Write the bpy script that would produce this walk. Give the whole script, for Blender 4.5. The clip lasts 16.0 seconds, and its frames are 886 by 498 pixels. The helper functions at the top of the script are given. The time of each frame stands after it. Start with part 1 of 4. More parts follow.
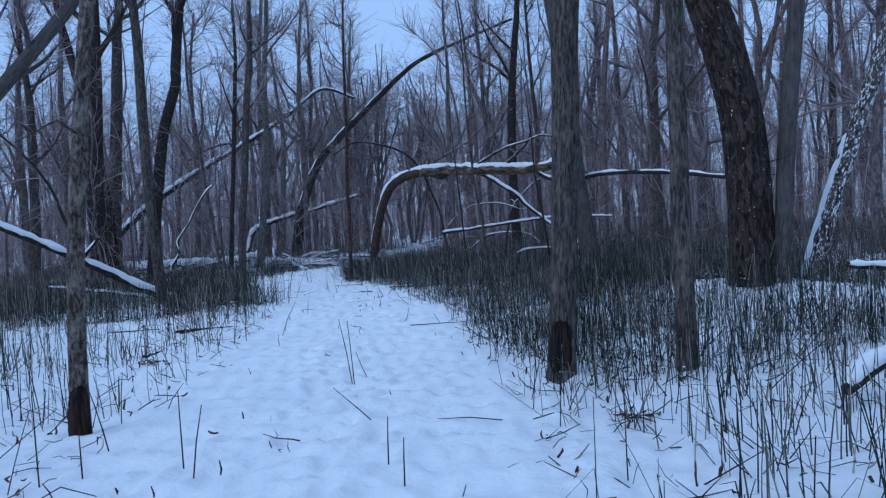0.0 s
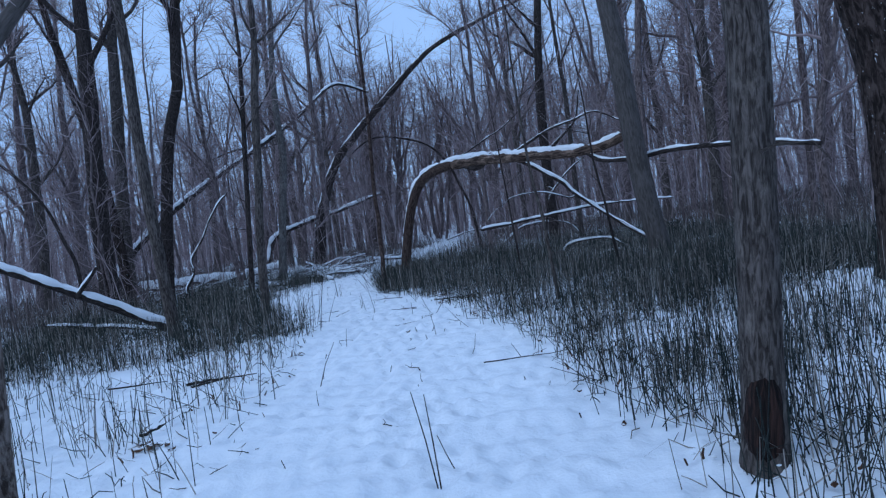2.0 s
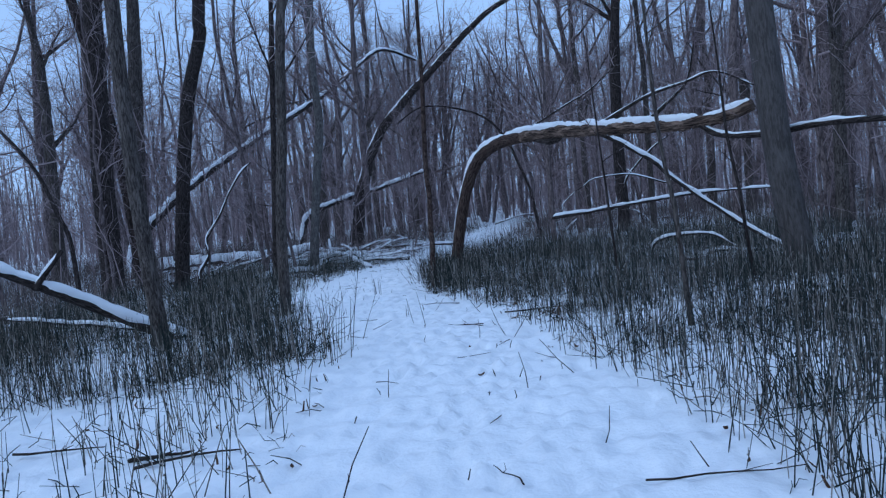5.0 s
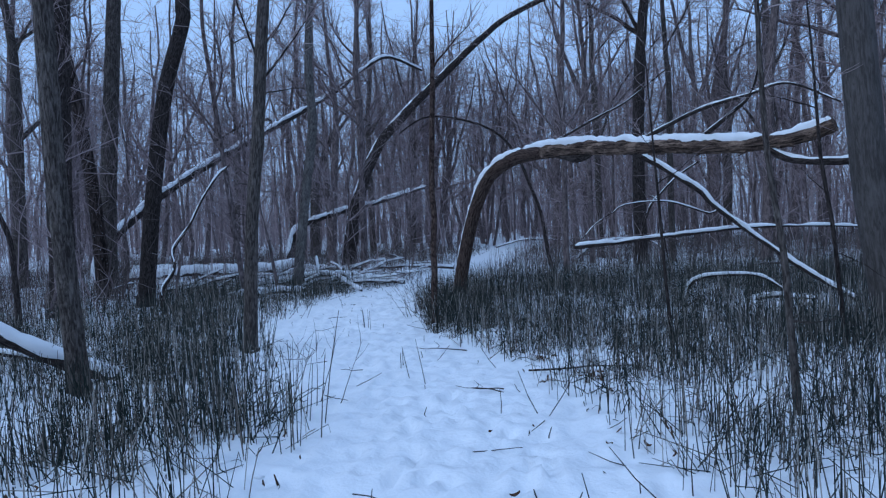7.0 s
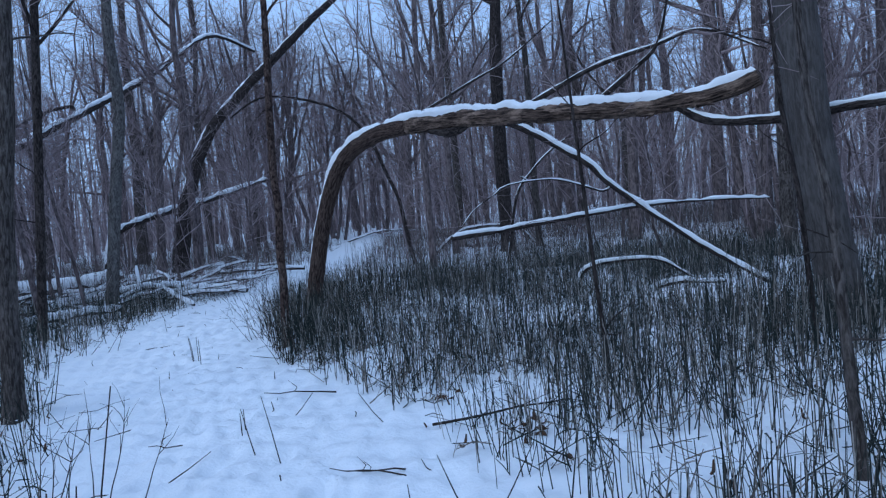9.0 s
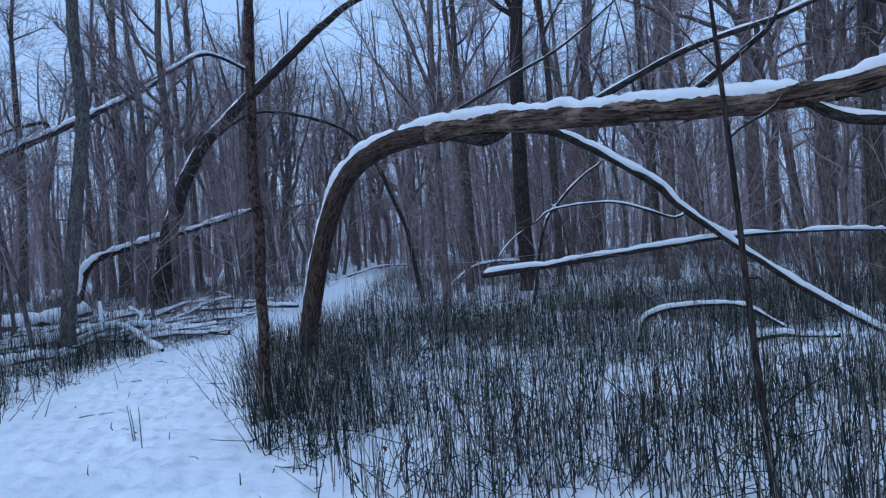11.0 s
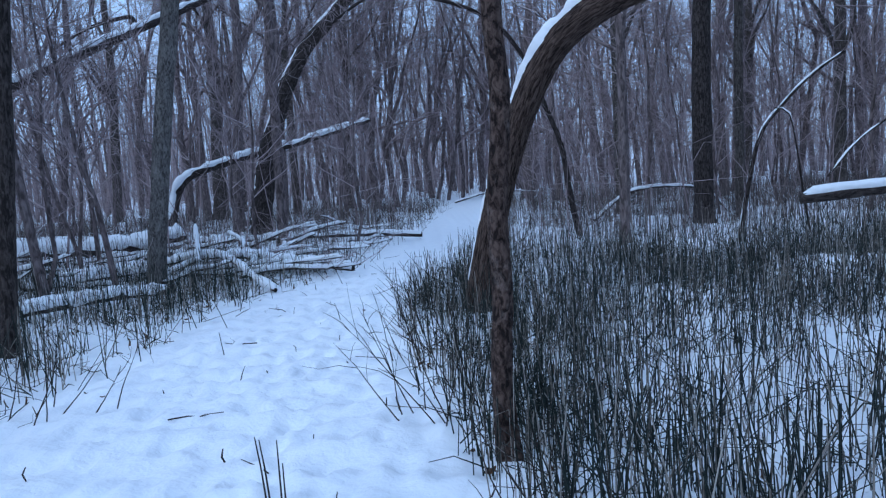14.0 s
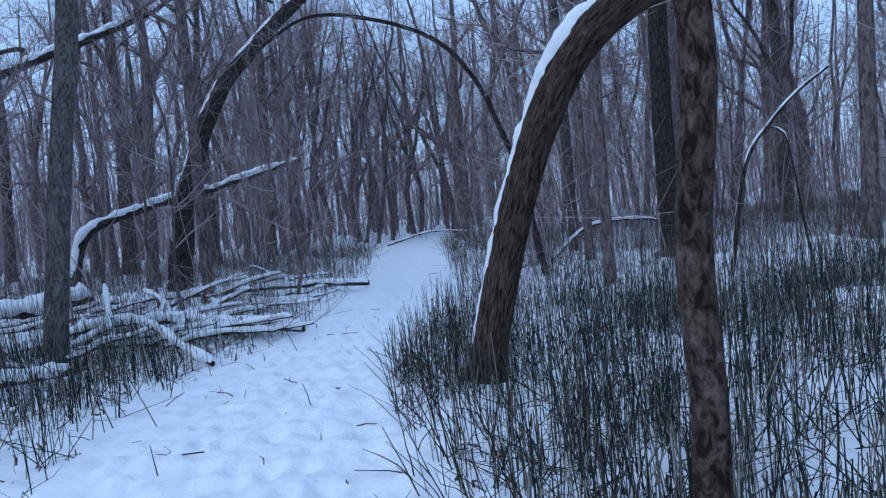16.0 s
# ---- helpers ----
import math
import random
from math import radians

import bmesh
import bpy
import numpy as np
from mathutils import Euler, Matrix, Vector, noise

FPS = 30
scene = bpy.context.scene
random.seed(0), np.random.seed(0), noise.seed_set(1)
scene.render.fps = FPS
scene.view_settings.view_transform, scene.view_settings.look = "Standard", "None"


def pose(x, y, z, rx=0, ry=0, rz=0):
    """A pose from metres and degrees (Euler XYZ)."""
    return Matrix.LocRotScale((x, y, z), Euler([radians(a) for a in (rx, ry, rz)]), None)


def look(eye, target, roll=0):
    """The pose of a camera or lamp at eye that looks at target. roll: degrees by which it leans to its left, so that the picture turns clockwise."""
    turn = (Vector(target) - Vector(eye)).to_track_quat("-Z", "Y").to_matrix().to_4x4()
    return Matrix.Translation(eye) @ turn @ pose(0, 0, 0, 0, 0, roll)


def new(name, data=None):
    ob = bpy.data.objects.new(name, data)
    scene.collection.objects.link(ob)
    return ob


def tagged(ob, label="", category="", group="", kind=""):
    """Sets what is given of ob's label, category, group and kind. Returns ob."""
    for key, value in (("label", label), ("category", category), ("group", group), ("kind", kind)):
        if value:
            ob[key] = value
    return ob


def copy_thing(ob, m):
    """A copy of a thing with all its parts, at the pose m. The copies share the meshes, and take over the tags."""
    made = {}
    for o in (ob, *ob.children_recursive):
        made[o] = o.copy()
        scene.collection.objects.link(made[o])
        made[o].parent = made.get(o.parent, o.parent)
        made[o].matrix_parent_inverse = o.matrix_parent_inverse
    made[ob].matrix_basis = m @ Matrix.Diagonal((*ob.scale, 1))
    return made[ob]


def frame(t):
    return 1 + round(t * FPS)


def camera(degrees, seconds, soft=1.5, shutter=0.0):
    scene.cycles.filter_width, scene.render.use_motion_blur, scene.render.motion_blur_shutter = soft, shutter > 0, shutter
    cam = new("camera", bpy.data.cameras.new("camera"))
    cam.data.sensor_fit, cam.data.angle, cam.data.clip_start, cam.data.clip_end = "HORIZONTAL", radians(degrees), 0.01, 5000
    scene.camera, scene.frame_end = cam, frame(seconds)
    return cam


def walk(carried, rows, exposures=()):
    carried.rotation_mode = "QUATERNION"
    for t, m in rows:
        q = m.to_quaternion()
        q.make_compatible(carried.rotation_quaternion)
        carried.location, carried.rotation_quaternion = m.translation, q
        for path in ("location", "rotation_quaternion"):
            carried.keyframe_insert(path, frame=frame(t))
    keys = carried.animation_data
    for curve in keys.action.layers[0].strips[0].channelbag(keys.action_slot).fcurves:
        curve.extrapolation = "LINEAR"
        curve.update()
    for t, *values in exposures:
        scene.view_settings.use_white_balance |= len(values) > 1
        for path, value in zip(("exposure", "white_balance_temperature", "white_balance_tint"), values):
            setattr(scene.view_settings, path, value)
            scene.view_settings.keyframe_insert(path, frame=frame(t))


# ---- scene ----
cam = camera(61.5, 16.0, soft=1.25)
METRES, EYE, TILT, LEAN, TURN = 20.3, 1.5, 0.0, 0.0, 0.0
ROWS = [
    (0.0, 0.0, 0.0, 0.0, -0.13, -2.03, 3.69),
    (0.5, -0.009, 0.0302, 0.0005, 1.18, -1.68, 3.91),
    (1.0, -0.0148, 0.0601, 0.0039, 0.32, -1.64, 6.37),
    (1.5, -0.0193, 0.0885, 0.0085, 2.13, -2.82, 7.35),
    (2.0, -0.0285, 0.1177, 0.0111, 1.21, -2.56, 7.82),
    (2.5, -0.0343, 0.1448, 0.0099, 2.37, -2.51, 6.16),
    (3.0, -0.0383, 0.1756, 0.0142, 2.96, -3.24, 5.79),
    (3.5, -0.0454, 0.2079, 0.0163, 1.75, -3.49, 6.94),
    (4.0, -0.0481, 0.2407, 0.0144, 2.9, -3.76, 6.49),
    (6.5, -0.0781, 0.3885, 0.0175, 5.13, -3.21, 4.92),
    (7.0, -0.0785, 0.4222, 0.0175, 3.96, -2.28, 2.57),
    (7.5, -0.0812, 0.4568, 0.018, -2.49, -2.38, 3.83),
    (8.0, -0.0803, 0.4892, 0.0151, -5.34, -2.84, 4.23),
    (8.5, -0.0837, 0.522, 0.0154, -6.63, -2.95, 5.45),
    (9.0, -0.0897, 0.5562, 0.0163, -7.86, -3.72, 5.35),
    (9.5, -0.0893, 0.5909, 0.0165, -6.79, -1.59, 5.77),
    (12.0, -0.105, 0.755, 0.0051, -8.67, -0.85, 3.72),
    (12.5, -0.1164, 0.7883, 0.0033, -7.72, -2.6, 3.35),
    (13.0, -0.1274, 0.8234, 0.0044, -6.62, -4.24, 2.99),
    (13.5, -0.138, 0.8534, 0.0053, -2.58, -5.0, 2.55),
    (14.0, -0.1524, 0.8811, 0.0039, -1.74, -6.02, 3.57),
    (14.5, -0.1612, 0.9085, 0.0037, -3.15, -5.03, 3.5),
    (15.0, -0.1691, 0.931, 0.0042, -4.16, -3.32, 3.9),
    (15.5, -0.1789, 0.9523, 0.0043, -6.52, -3.24, 5.15),
    (16.0, -0.1832, 0.9734, 0.003, -8.28, -3.3, 5.52),
]
walk(cam, [(t, pose(0, 0, EYE, TILT, LEAN, TURN) @ pose(METRES * x, METRES * y, METRES * z, 90 + pitch, roll, yaw)) for t, x, y, z, yaw, pitch, roll in ROWS], [(0.0, -0.36, 4930, 5), (4.0, -0.31, 4930, 5), (7.0, -0.26, 4980, 5), (9.5, -0.21, 5010, 5), (12.0, -0.08, 5050, 5), (13.5, 0.1, 5030, 4), (16.0, 0.02, 5030, 5)])

# ---------------------------------------------------------------- light
world = bpy.data.worlds.new("overcast_dusk")
scene.world = world
world.use_nodes = True
wn = world.node_tree
sky = wn.nodes.new("ShaderNodeTexSky")
sky.sky_type = "NISHITA"
sky.sun_disc = False
sky.sun_elevation = radians(38)
sky.sun_rotation = radians(230)
sky.dust_density = 1.0
sky.ozone_density = 1.5
background = wn.nodes["Background"]
background.inputs["Strength"].default_value = 0.13
# cloud: an even grey veil, brighter overhead than at the horizon, with a little of the blue sky in it
geo = wn.nodes.new("ShaderNodeTexCoord")
split_dir = wn.nodes.new("ShaderNodeSeparateXYZ")
wn.links.new(geo.outputs["Generated"], split_dir.inputs[0])
veil = wn.nodes.new("ShaderNodeMapRange")
for key, value in (("From Min", 0.0), ("From Max", 1.0), ("To Min", 1.12), ("To Max", 1.25)):
    veil.inputs[key].default_value = value
wn.links.new(split_dir.outputs["Z"], veil.inputs["Value"])
cloud = wn.nodes.new("ShaderNodeVectorMath")
cloud.operation = "SCALE"
cloud.inputs[0].default_value = (4.1, 5.0, 6.7)
wn.links.new(veil.outputs[0], cloud.inputs["Scale"])
blend = wn.nodes.new("ShaderNodeMix")
blend.data_type = "RGBA"
blend.inputs[0].default_value = 0.85
wn.links.new(sky.outputs[0], blend.inputs[6])
wn.links.new(cloud.outputs[0], blend.inputs[7])
wn.links.new(blend.outputs[2], background.inputs[0])
sun = new("sun", bpy.data.lights.new("sun", "SUN"))
sun.data.energy, sun.data.angle, sun.data.color = 0.9, radians(40), (1.0, 0.97, 0.94)
sun.matrix_world = look((-12, -10, 12.4), (0, 0, 0))

# ---------------------------------------------------------------- materials
def mat_new(name):
    m = bpy.data.materials.new(name)
    m.use_nodes = True
    t = m.node_tree
    return m, t, t.nodes["Principled BSDF"]


def node(t, kind, **values):
    n = t.nodes.new(kind)
    for key, value in values.items():
        n.inputs[key].default_value = value
    return n


def ramp(t, fac, stops):
    n = t.nodes.new("ShaderNodeValToRGB")
    el = n.color_ramp.elements
    while len(el) < len(stops):
        el.new(0.5)
    for e, (p, c) in zip(el, stops):
        e.position, e.color = p, (*c, 1)
    t.links.new(fac, n.inputs[0])
    return n


def mix(t, fac, a, b):
    n = t.nodes.new("ShaderNodeMix")
    n.data_type = "RGBA"
    t.links.new(fac, n.inputs[0])
    t.links.new(a, n.inputs[6])
    t.links.new(b, n.inputs[7])
    return n.outputs[2]


def bark(name, dark, mid, pale, lichen, patch=0.5, ridge=52.0, snow=0.0, spot=3.2, stretch=0.22, cover=0.5):
    """Furrowed bark: ridges run along the limb; pale patches and grain at two sizes."""
    m, t, b = mat_new(name)
    at = t.nodes.new("ShaderNodeAttribute")
    at.attribute_name = "straight"
    mp = node(t, "ShaderNodeMapping", Scale=(1, 1, stretch))
    t.links.new(at.outputs["Vector"], mp.inputs["Vector"])
    rid = node(t, "ShaderNodeTexNoise", Scale=ridge, Detail=5.0, Roughness=0.6, Distortion=0.8)
    t.links.new(mp.outputs[0], rid.inputs["Vector"])
    big = node(t, "ShaderNodeTexNoise", Scale=spot, Detail=7.0, Roughness=0.72)
    mp2 = node(t, "ShaderNodeMapping", Scale=(1.6, 1.6, 0.4 + stretch))
    t.links.new(at.outputs["Vector"], mp2.inputs["Vector"])
    t.links.new(mp2.outputs[0], big.inputs["Vector"])
    col = ramp(t, rid.outputs["Fac"], [(0.4, dark), (0.5, mid), (0.62, pale)])
    pat = ramp(t, big.outputs["Fac"], [(patch, (0, 0, 0)), (patch + 0.16, (1, 1, 1))])
    lic = node(t, "ShaderNodeRGB")
    lic.outputs[0].default_value = (*lichen, 1)
    half = t.nodes.new("ShaderNodeMath")
    half.operation = "MULTIPLY"
    half.inputs[1].default_value = cover
    t.links.new(pat.outputs[0], half.inputs[0])
    out = mix(t, half.outputs[0], col.outputs[0], lic.outputs[0])
    if snow:
        spk = node(t, "ShaderNodeTexNoise", Scale=36.0, Detail=3.0, Roughness=0.7)
        mp3 = node(t, "ShaderNodeMapping", Scale=(1, 1, 0.35))
        t.links.new(at.outputs["Vector"], mp3.inputs["Vector"])
        t.links.new(mp3.outputs[0], spk.inputs["Vector"])
        sm = ramp(t, spk.outputs["Fac"], [(snow, (0, 0, 0)), (snow + 0.05, (1, 1, 1))])
        sc = node(t, "ShaderNodeRGB")
        sc.outputs[0].default_value = (0.8, 0.82, 0.85, 1)
        out = mix(t, sm.outputs[0], out, sc.outputs[0])
    t.links.new(out, b.inputs["Base Color"])
    b.inputs["Roughness"].default_value = 0.9
    b.inputs["Specular IOR Level"].default_value = 0.2
    bp = node(t, "ShaderNodeBump", Strength=1.0, Distance=0.035)
    t.links.new(rid.outputs["Fac"], bp.inputs["Height"])
    t.links.new(bp.outputs[0], b.inputs["Normal"])
    return m


def plain(name, stops, scale, rough=0.9, island=False, bump=0.0, dist=0.01):
    """Colour by noise, or by a random value for each loose piece."""
    m, t, b = mat_new(name)
    if island:
        src = t.nodes.new("ShaderNodeNewGeometry").outputs["Random Per Island"]
    else:
        tc = t.nodes.new("ShaderNodeTexCoord")
        nz = node(t, "ShaderNodeTexNoise", Scale=scale, Detail=5.0, Roughness=0.6)
        t.links.new(tc.outputs["Object"], nz.inputs["Vector"])
        src = nz.outputs["Fac"]
        if bump:
            bp = node(t, "ShaderNodeBump", Strength=bump, Distance=dist)
            t.links.new(src, bp.inputs["Height"])
            t.links.new(bp.outputs[0], b.inputs["Normal"])
    t.links.new(ramp(t, src, stops).outputs[0], b.inputs["Base Color"])
    b.inputs["Roughness"].default_value = rough
    b.inputs["Specular IOR Level"].default_value = 0.2
    return m


BARK_GREY = bark("grey_bark", (0.03, 0.024, 0.021), (0.075, 0.063, 0.056), (0.14, 0.118, 0.105), (0.29, 0.25, 0.215), 0.53, 58, spot=6.0, stretch=0.14)
BARK_DARK = bark("dark_bark", (0.014, 0.0108, 0.0098), (0.037, 0.029, 0.0265), (0.078, 0.062, 0.055), (0.105, 0.088, 0.078), 0.6, 44)
BARK_SPECK = bark("snow_flecked_dark_bark", (0.0106, 0.0076, 0.00644), (0.03604, 0.02565, 0.02208), (0.0795, 0.0589, 0.0506), (0.0848, 0.0665, 0.05704), 0.62, 24, snow=0.67)
BARK_SNOWY = bark("snow_plastered_bark", (0.0318, 0.0247, 0.02208), (0.0848, 0.0665, 0.05704), (0.159, 0.1235, 0.1104), (0.212, 0.171, 0.1472), 0.6, 24, snow=0.54)
BARK_BROWN = bark("red_brown_bark", (0.012, 0.0075, 0.0058), (0.07, 0.046, 0.036), (0.135, 0.096, 0.078), (0.13, 0.088, 0.07), 0.56, 62, spot=5.0, stretch=0.12)
BARK_SLIM = bark("blotched_brown_bark", (0.014, 0.009, 0.0075), (0.06, 0.038, 0.03), (0.125, 0.085, 0.068), (0.33, 0.26, 0.225), 0.56, 46, spot=8.0, stretch=0.4)
BARK_PALE = bark("pale_mottled_bark", (0.05, 0.045, 0.042), (0.12, 0.108, 0.1), (0.19, 0.172, 0.16), (0.3, 0.275, 0.25), 0.5, 50, spot=7.0, stretch=0.3)
SCAR = bark("charred_scar_wood", (0.006, 0.004, 0.0035), (0.018, 0.011, 0.009), (0.05, 0.026, 0.02), (0.09, 0.04, 0.03), 0.6, 40, stretch=0.1)
WOOD_BARE = bark("torn_bark_and_bare_wood", (0.012, 0.008, 0.006), (0.07, 0.048, 0.036), (0.15, 0.106, 0.082), (0.42, 0.3, 0.225), 0.5, 48, spot=5.0, stretch=0.08, cover=0.85)
BARK_PEEL = bark("peeling_pale_bark", (0.03, 0.022, 0.018), (0.095, 0.073, 0.06), (0.19, 0.158, 0.138), (0.4, 0.35, 0.31), 0.5, 46, spot=9.0, stretch=0.3)
BARK_SMOOTH = bark("smooth_grey_bark", (0.06, 0.052, 0.048), (0.085, 0.075, 0.07), (0.115, 0.102, 0.095), (0.15, 0.135, 0.125), 0.52, 40, spot=3.5, stretch=0.12)
# Distance haze is put into these two colours: bark and twigs lifted paler.
BARK_HAZY = bark("far_hazy_bark", (0.065, 0.051, 0.049), (0.135, 0.106, 0.102), (0.215, 0.17, 0.164), (0.25, 0.21, 0.2), 0.55, 24)
TWIG = plain("twig", [(0.0, (0.115, 0.088, 0.088)), (0.5, (0.27, 0.21, 0.209)), (0.93, (0.43, 0.345, 0.342)), (1.0, (0.55, 0.48, 0.47))], 1, island=True)
RUSH = plain("scouring_rush", [(0.0, (0.008, 0.013, 0.011)), (0.45, (0.02, 0.03, 0.026)), (0.66, (0.07, 0.066, 0.056)), (0.85, (0.21, 0.18, 0.15)), (1.0, (0.48, 0.44, 0.39))], 1, 0.6, island=True)
RUSH_DRY = plain("dry_rush", [(0.0, (0.03, 0.028, 0.027)), (0.4, (0.075, 0.062, 0.058)), (0.8, (0.17, 0.135, 0.12)), (1.0, (0.36, 0.3, 0.26))], 1, 0.8, island=True)
STALK = plain("dry_stalk", [(0.3, (0.016, 0.014, 0.012)), (0.7, (0.05, 0.04, 0.034))], 14)
LEAF = plain("dead_leaf", [(0.3, (0.04, 0.022, 0.014)), (0.7, (0.14, 0.08, 0.048))], 30)


def snow_material():
    m, t, b = mat_new("snow")
    tc = t.nodes.new("ShaderNodeTexCoord")
    a = node(t, "ShaderNodeTexNoise", Scale=4.5, Detail=5.0, Roughness=0.55)
    f = node(t, "ShaderNodeTexNoise", Scale=38.0, Detail=4.0, Roughness=0.7)
    for n in (a, f):
        t.links.new(tc.outputs["Object"], n.inputs["Vector"])
    t.links.new(ramp(t, a.outputs["Fac"], [(0.3, (0.8, 0.815, 0.84)), (0.7, (0.87, 0.875, 0.885))]).outputs[0], b.inputs["Base Color"])
    b.inputs["Roughness"].default_value = 0.75
    b1 = node(t, "ShaderNodeBump", Strength=0.7, Distance=0.06)
    b2 = node(t, "ShaderNodeBump", Strength=0.22, Distance=0.01)
    t.links.new(a.outputs["Fac"], b1.inputs["Height"])
    t.links.new(f.outputs["Fac"], b2.inputs["Height"])
    t.links.new(b1.outputs[0], b2.inputs["Normal"])
    t.links.new(b2.outputs[0], b.inputs["Normal"])
    return m


SNOW = snow_material()

# ---------------------------------------------------------------- mesh tools
rng = np.random.default_rng(7)


def make_mesh(name, verts, quads, straight, material):
    me = bpy.data.meshes.new(name)
    verts, quads = np.asarray(verts, np.float32), np.asarray(quads, np.int32)
    me.vertices.add(len(verts))
    me.vertices.foreach_set("co", verts.ravel())
    me.loops.add(quads.size)
    me.loops.foreach_set("vertex_index", quads.ravel())
    me.polygons.add(len(quads))
    me.polygons.foreach_set("loop_start", np.arange(len(quads), dtype=np.int32) * 4)
    me.update(calc_edges=True)
    me.polygons.foreach_set("use_smooth", np.ones(len(quads), bool))
    if straight is not None:
        at = me.attributes.new("straight", "FLOAT_VECTOR", "POINT")
        at.data.foreach_set("vector", np.asarray(straight, np.float32).ravel())
    me.materials.append(material)
    return me


def part(name, geo, material, parent=None, label=""):
    """One mesh object from (verts, quads, straight), under parent."""
    ob = new(name, make_mesh(name, *geo, material))
    ob.parent = parent
    if parent is not None and parent.type == "EMPTY":
        ob.matrix_parent_inverse = Matrix.Translation(-parent.location)
    return tagged(ob, label)


def thing(name, place, label, category, group="", kind=""):
    ob = new(name)
    ob.location = place
    ob.empty_display_size = 0.2
    return tagged(ob, label, category, group, kind)


def joined(geos):
    v, q, s, n = [], [], [], 0
    for a, b, c in geos:
        v.append(a), q.append(b + n), s.append(c)
        n += len(a)
    return np.concatenate(v), np.concatenate(q), np.concatenate(s)


def spline(points, step=0.12):
    """Catmull-Rom through the points, with about step metres between."""
    p = np.array(points, float)
    p = np.vstack([2 * p[0] - p[1], p, 2 * p[-1] - p[-2]])
    out = []
    for i in range(1, len(p) - 2):
        a, b, c, d = p[i - 1], p[i], p[i + 1], p[i + 2]
        n = max(2, int(np.linalg.norm(c[:3] - b[:3]) / step))
        for u in np.arange(n) / n:
            out.append(0.5 * (2 * b + (c - a) * u + (2 * a - 5 * b + 4 * c - d) * u * u + (3 * b - a - 3 * c + d) * u ** 3))
    out.append(p[-2])
    return np.array(out)


def frames(p):
    """Tangent and two normals along a line, carried along without twist."""
    t = np.gradient(p, axis=0)
    t /= np.linalg.norm(t, axis=1)[:, None] + 1e-9
    n = np.zeros_like(p)
    ref = np.array([1.0, 0.2, 0]) if abs(t[0][2]) > 0.7 else np.array([0, 0, 1.0])
    for i in range(len(p)):
        ref = ref - t[i] * (ref @ t[i])
        ref /= np.linalg.norm(ref)
        n[i] = ref
    return t, n, np.cross(t, n)


def tube(points, radii, sides=10, lump=0.0, ends=True, seed=0, furrow=0.0, ribs=7):
    """A limb: rings along the line, uneven by lump, closed at both ends."""
    p, r = np.array(points, float), np.array(radii, float)
    if ends:
        t0, t1 = p[0] - p[1], p[-1] - p[-2]
        t0, t1 = t0 / np.linalg.norm(t0), t1 / np.linalg.norm(t1)
        p = np.vstack([p[0] + t0 * 0.004, p[0], p, p[-1] + t1 * 0.002, p[-1] + t1 * 0.004])
        p[1] = p[0] - t0 * 0.002
        r = np.concatenate([[1e-4], [r[0]], r, [r[-1] * 0.95], [1e-4]])
    _, n, b = frames(p)
    a = np.linspace(0, 2 * math.pi, sides, endpoint=False)
    along = np.concatenate([[0], np.cumsum(np.linalg.norm(np.diff(p, axis=0), axis=1))])
    rr = np.repeat(r[:, None], sides, 1)
    if lump:
        g = np.random.default_rng(seed)
        ph, k = g.uniform(0, 6.28, 6), g.uniform(1.5, 5.0, 6)
        w = sum(np.sin(j * a[None, :] + ph[j] + np.sin(along[:, None] * k[j] + ph[-j])) / j for j in (1, 2, 3, 4, 5))
        fine = g.normal(0, 0.4, rr.shape)
        rr = rr * (1 + lump * (0.5 * w + fine * 0.6))
    if furrow:
        al, aa = along[:, None], a[None, :]
        rib = np.abs(np.sin(aa * ribs * 0.5 * 2 + 1.1 * np.sin(al * 4.1 + seed) + 0.8 * np.sin(al * 9.3 + 2 * aa) + 0.5 * np.sin(al * 21 + 5 * aa)))
        rr = rr + furrow * (np.sqrt(rib) - 0.7)
    v = p[:, None] + rr[..., None] * (np.cos(a)[None, :, None] * n[:, None] + np.sin(a)[None, :, None] * b[:, None])
    i, j = np.meshgrid(np.arange(len(p) - 1), np.arange(sides), indexing="ij")
    j2 = (j + 1) % sides
    q = np.stack([i * sides + j, i * sides + j2, (i + 1) * sides + j2, (i + 1) * sides + j], -1).reshape(-1, 4)
    rm = max(r.mean(), 0.02)
    st = np.stack([np.cos(a)[None, :] * rm + 0 * rr, np.sin(a)[None, :] * rm + 0 * rr, along[:, None] + 0 * rr + seed * 3.7], -1)
    return v.reshape(-1, 3), q, st.reshape(-1, 3)


def sticks(p, r, sides=3):
    """Many thin stems at once: p (N, k, 3), r (N, k)."""
    n, k = p.shape[:2]
    d = p[:, -1] - p[:, 0]
    d = d / (np.linalg.norm(d, axis=1)[:, None] + 1e-9)
    ref = np.where(np.abs(d[:, 2:3]) > 0.7, np.array([[1.0, 0, 0]]), np.array([[0, 0, 1.0]]))
    u = np.cross(d, ref)
    u /= np.linalg.norm(u, axis=1)[:, None]
    w = np.cross(d, u)
    a = np.linspace(0, 2 * math.pi, sides, endpoint=False) + 0.4
    ring = np.cos(a)[None, :, None] * u[:, None] + np.sin(a)[None, :, None] * w[:, None]
    v = p[:, :, None] + r[:, :, None, None] * ring[:, None]
    s, i, j = np.meshgrid(np.arange(n), np.arange(k - 1), np.arange(sides), indexing="ij")
    o = s * k * sides
    q = np.stack([o + i * sides + j, o + i * sides + (j + 1) % sides, o + (i + 1) * sides + (j + 1) % sides, o + (i + 1) * sides + j], -1).reshape(-1, 4)
    v = v.reshape(-1, 3)
    return v, q, v.copy()


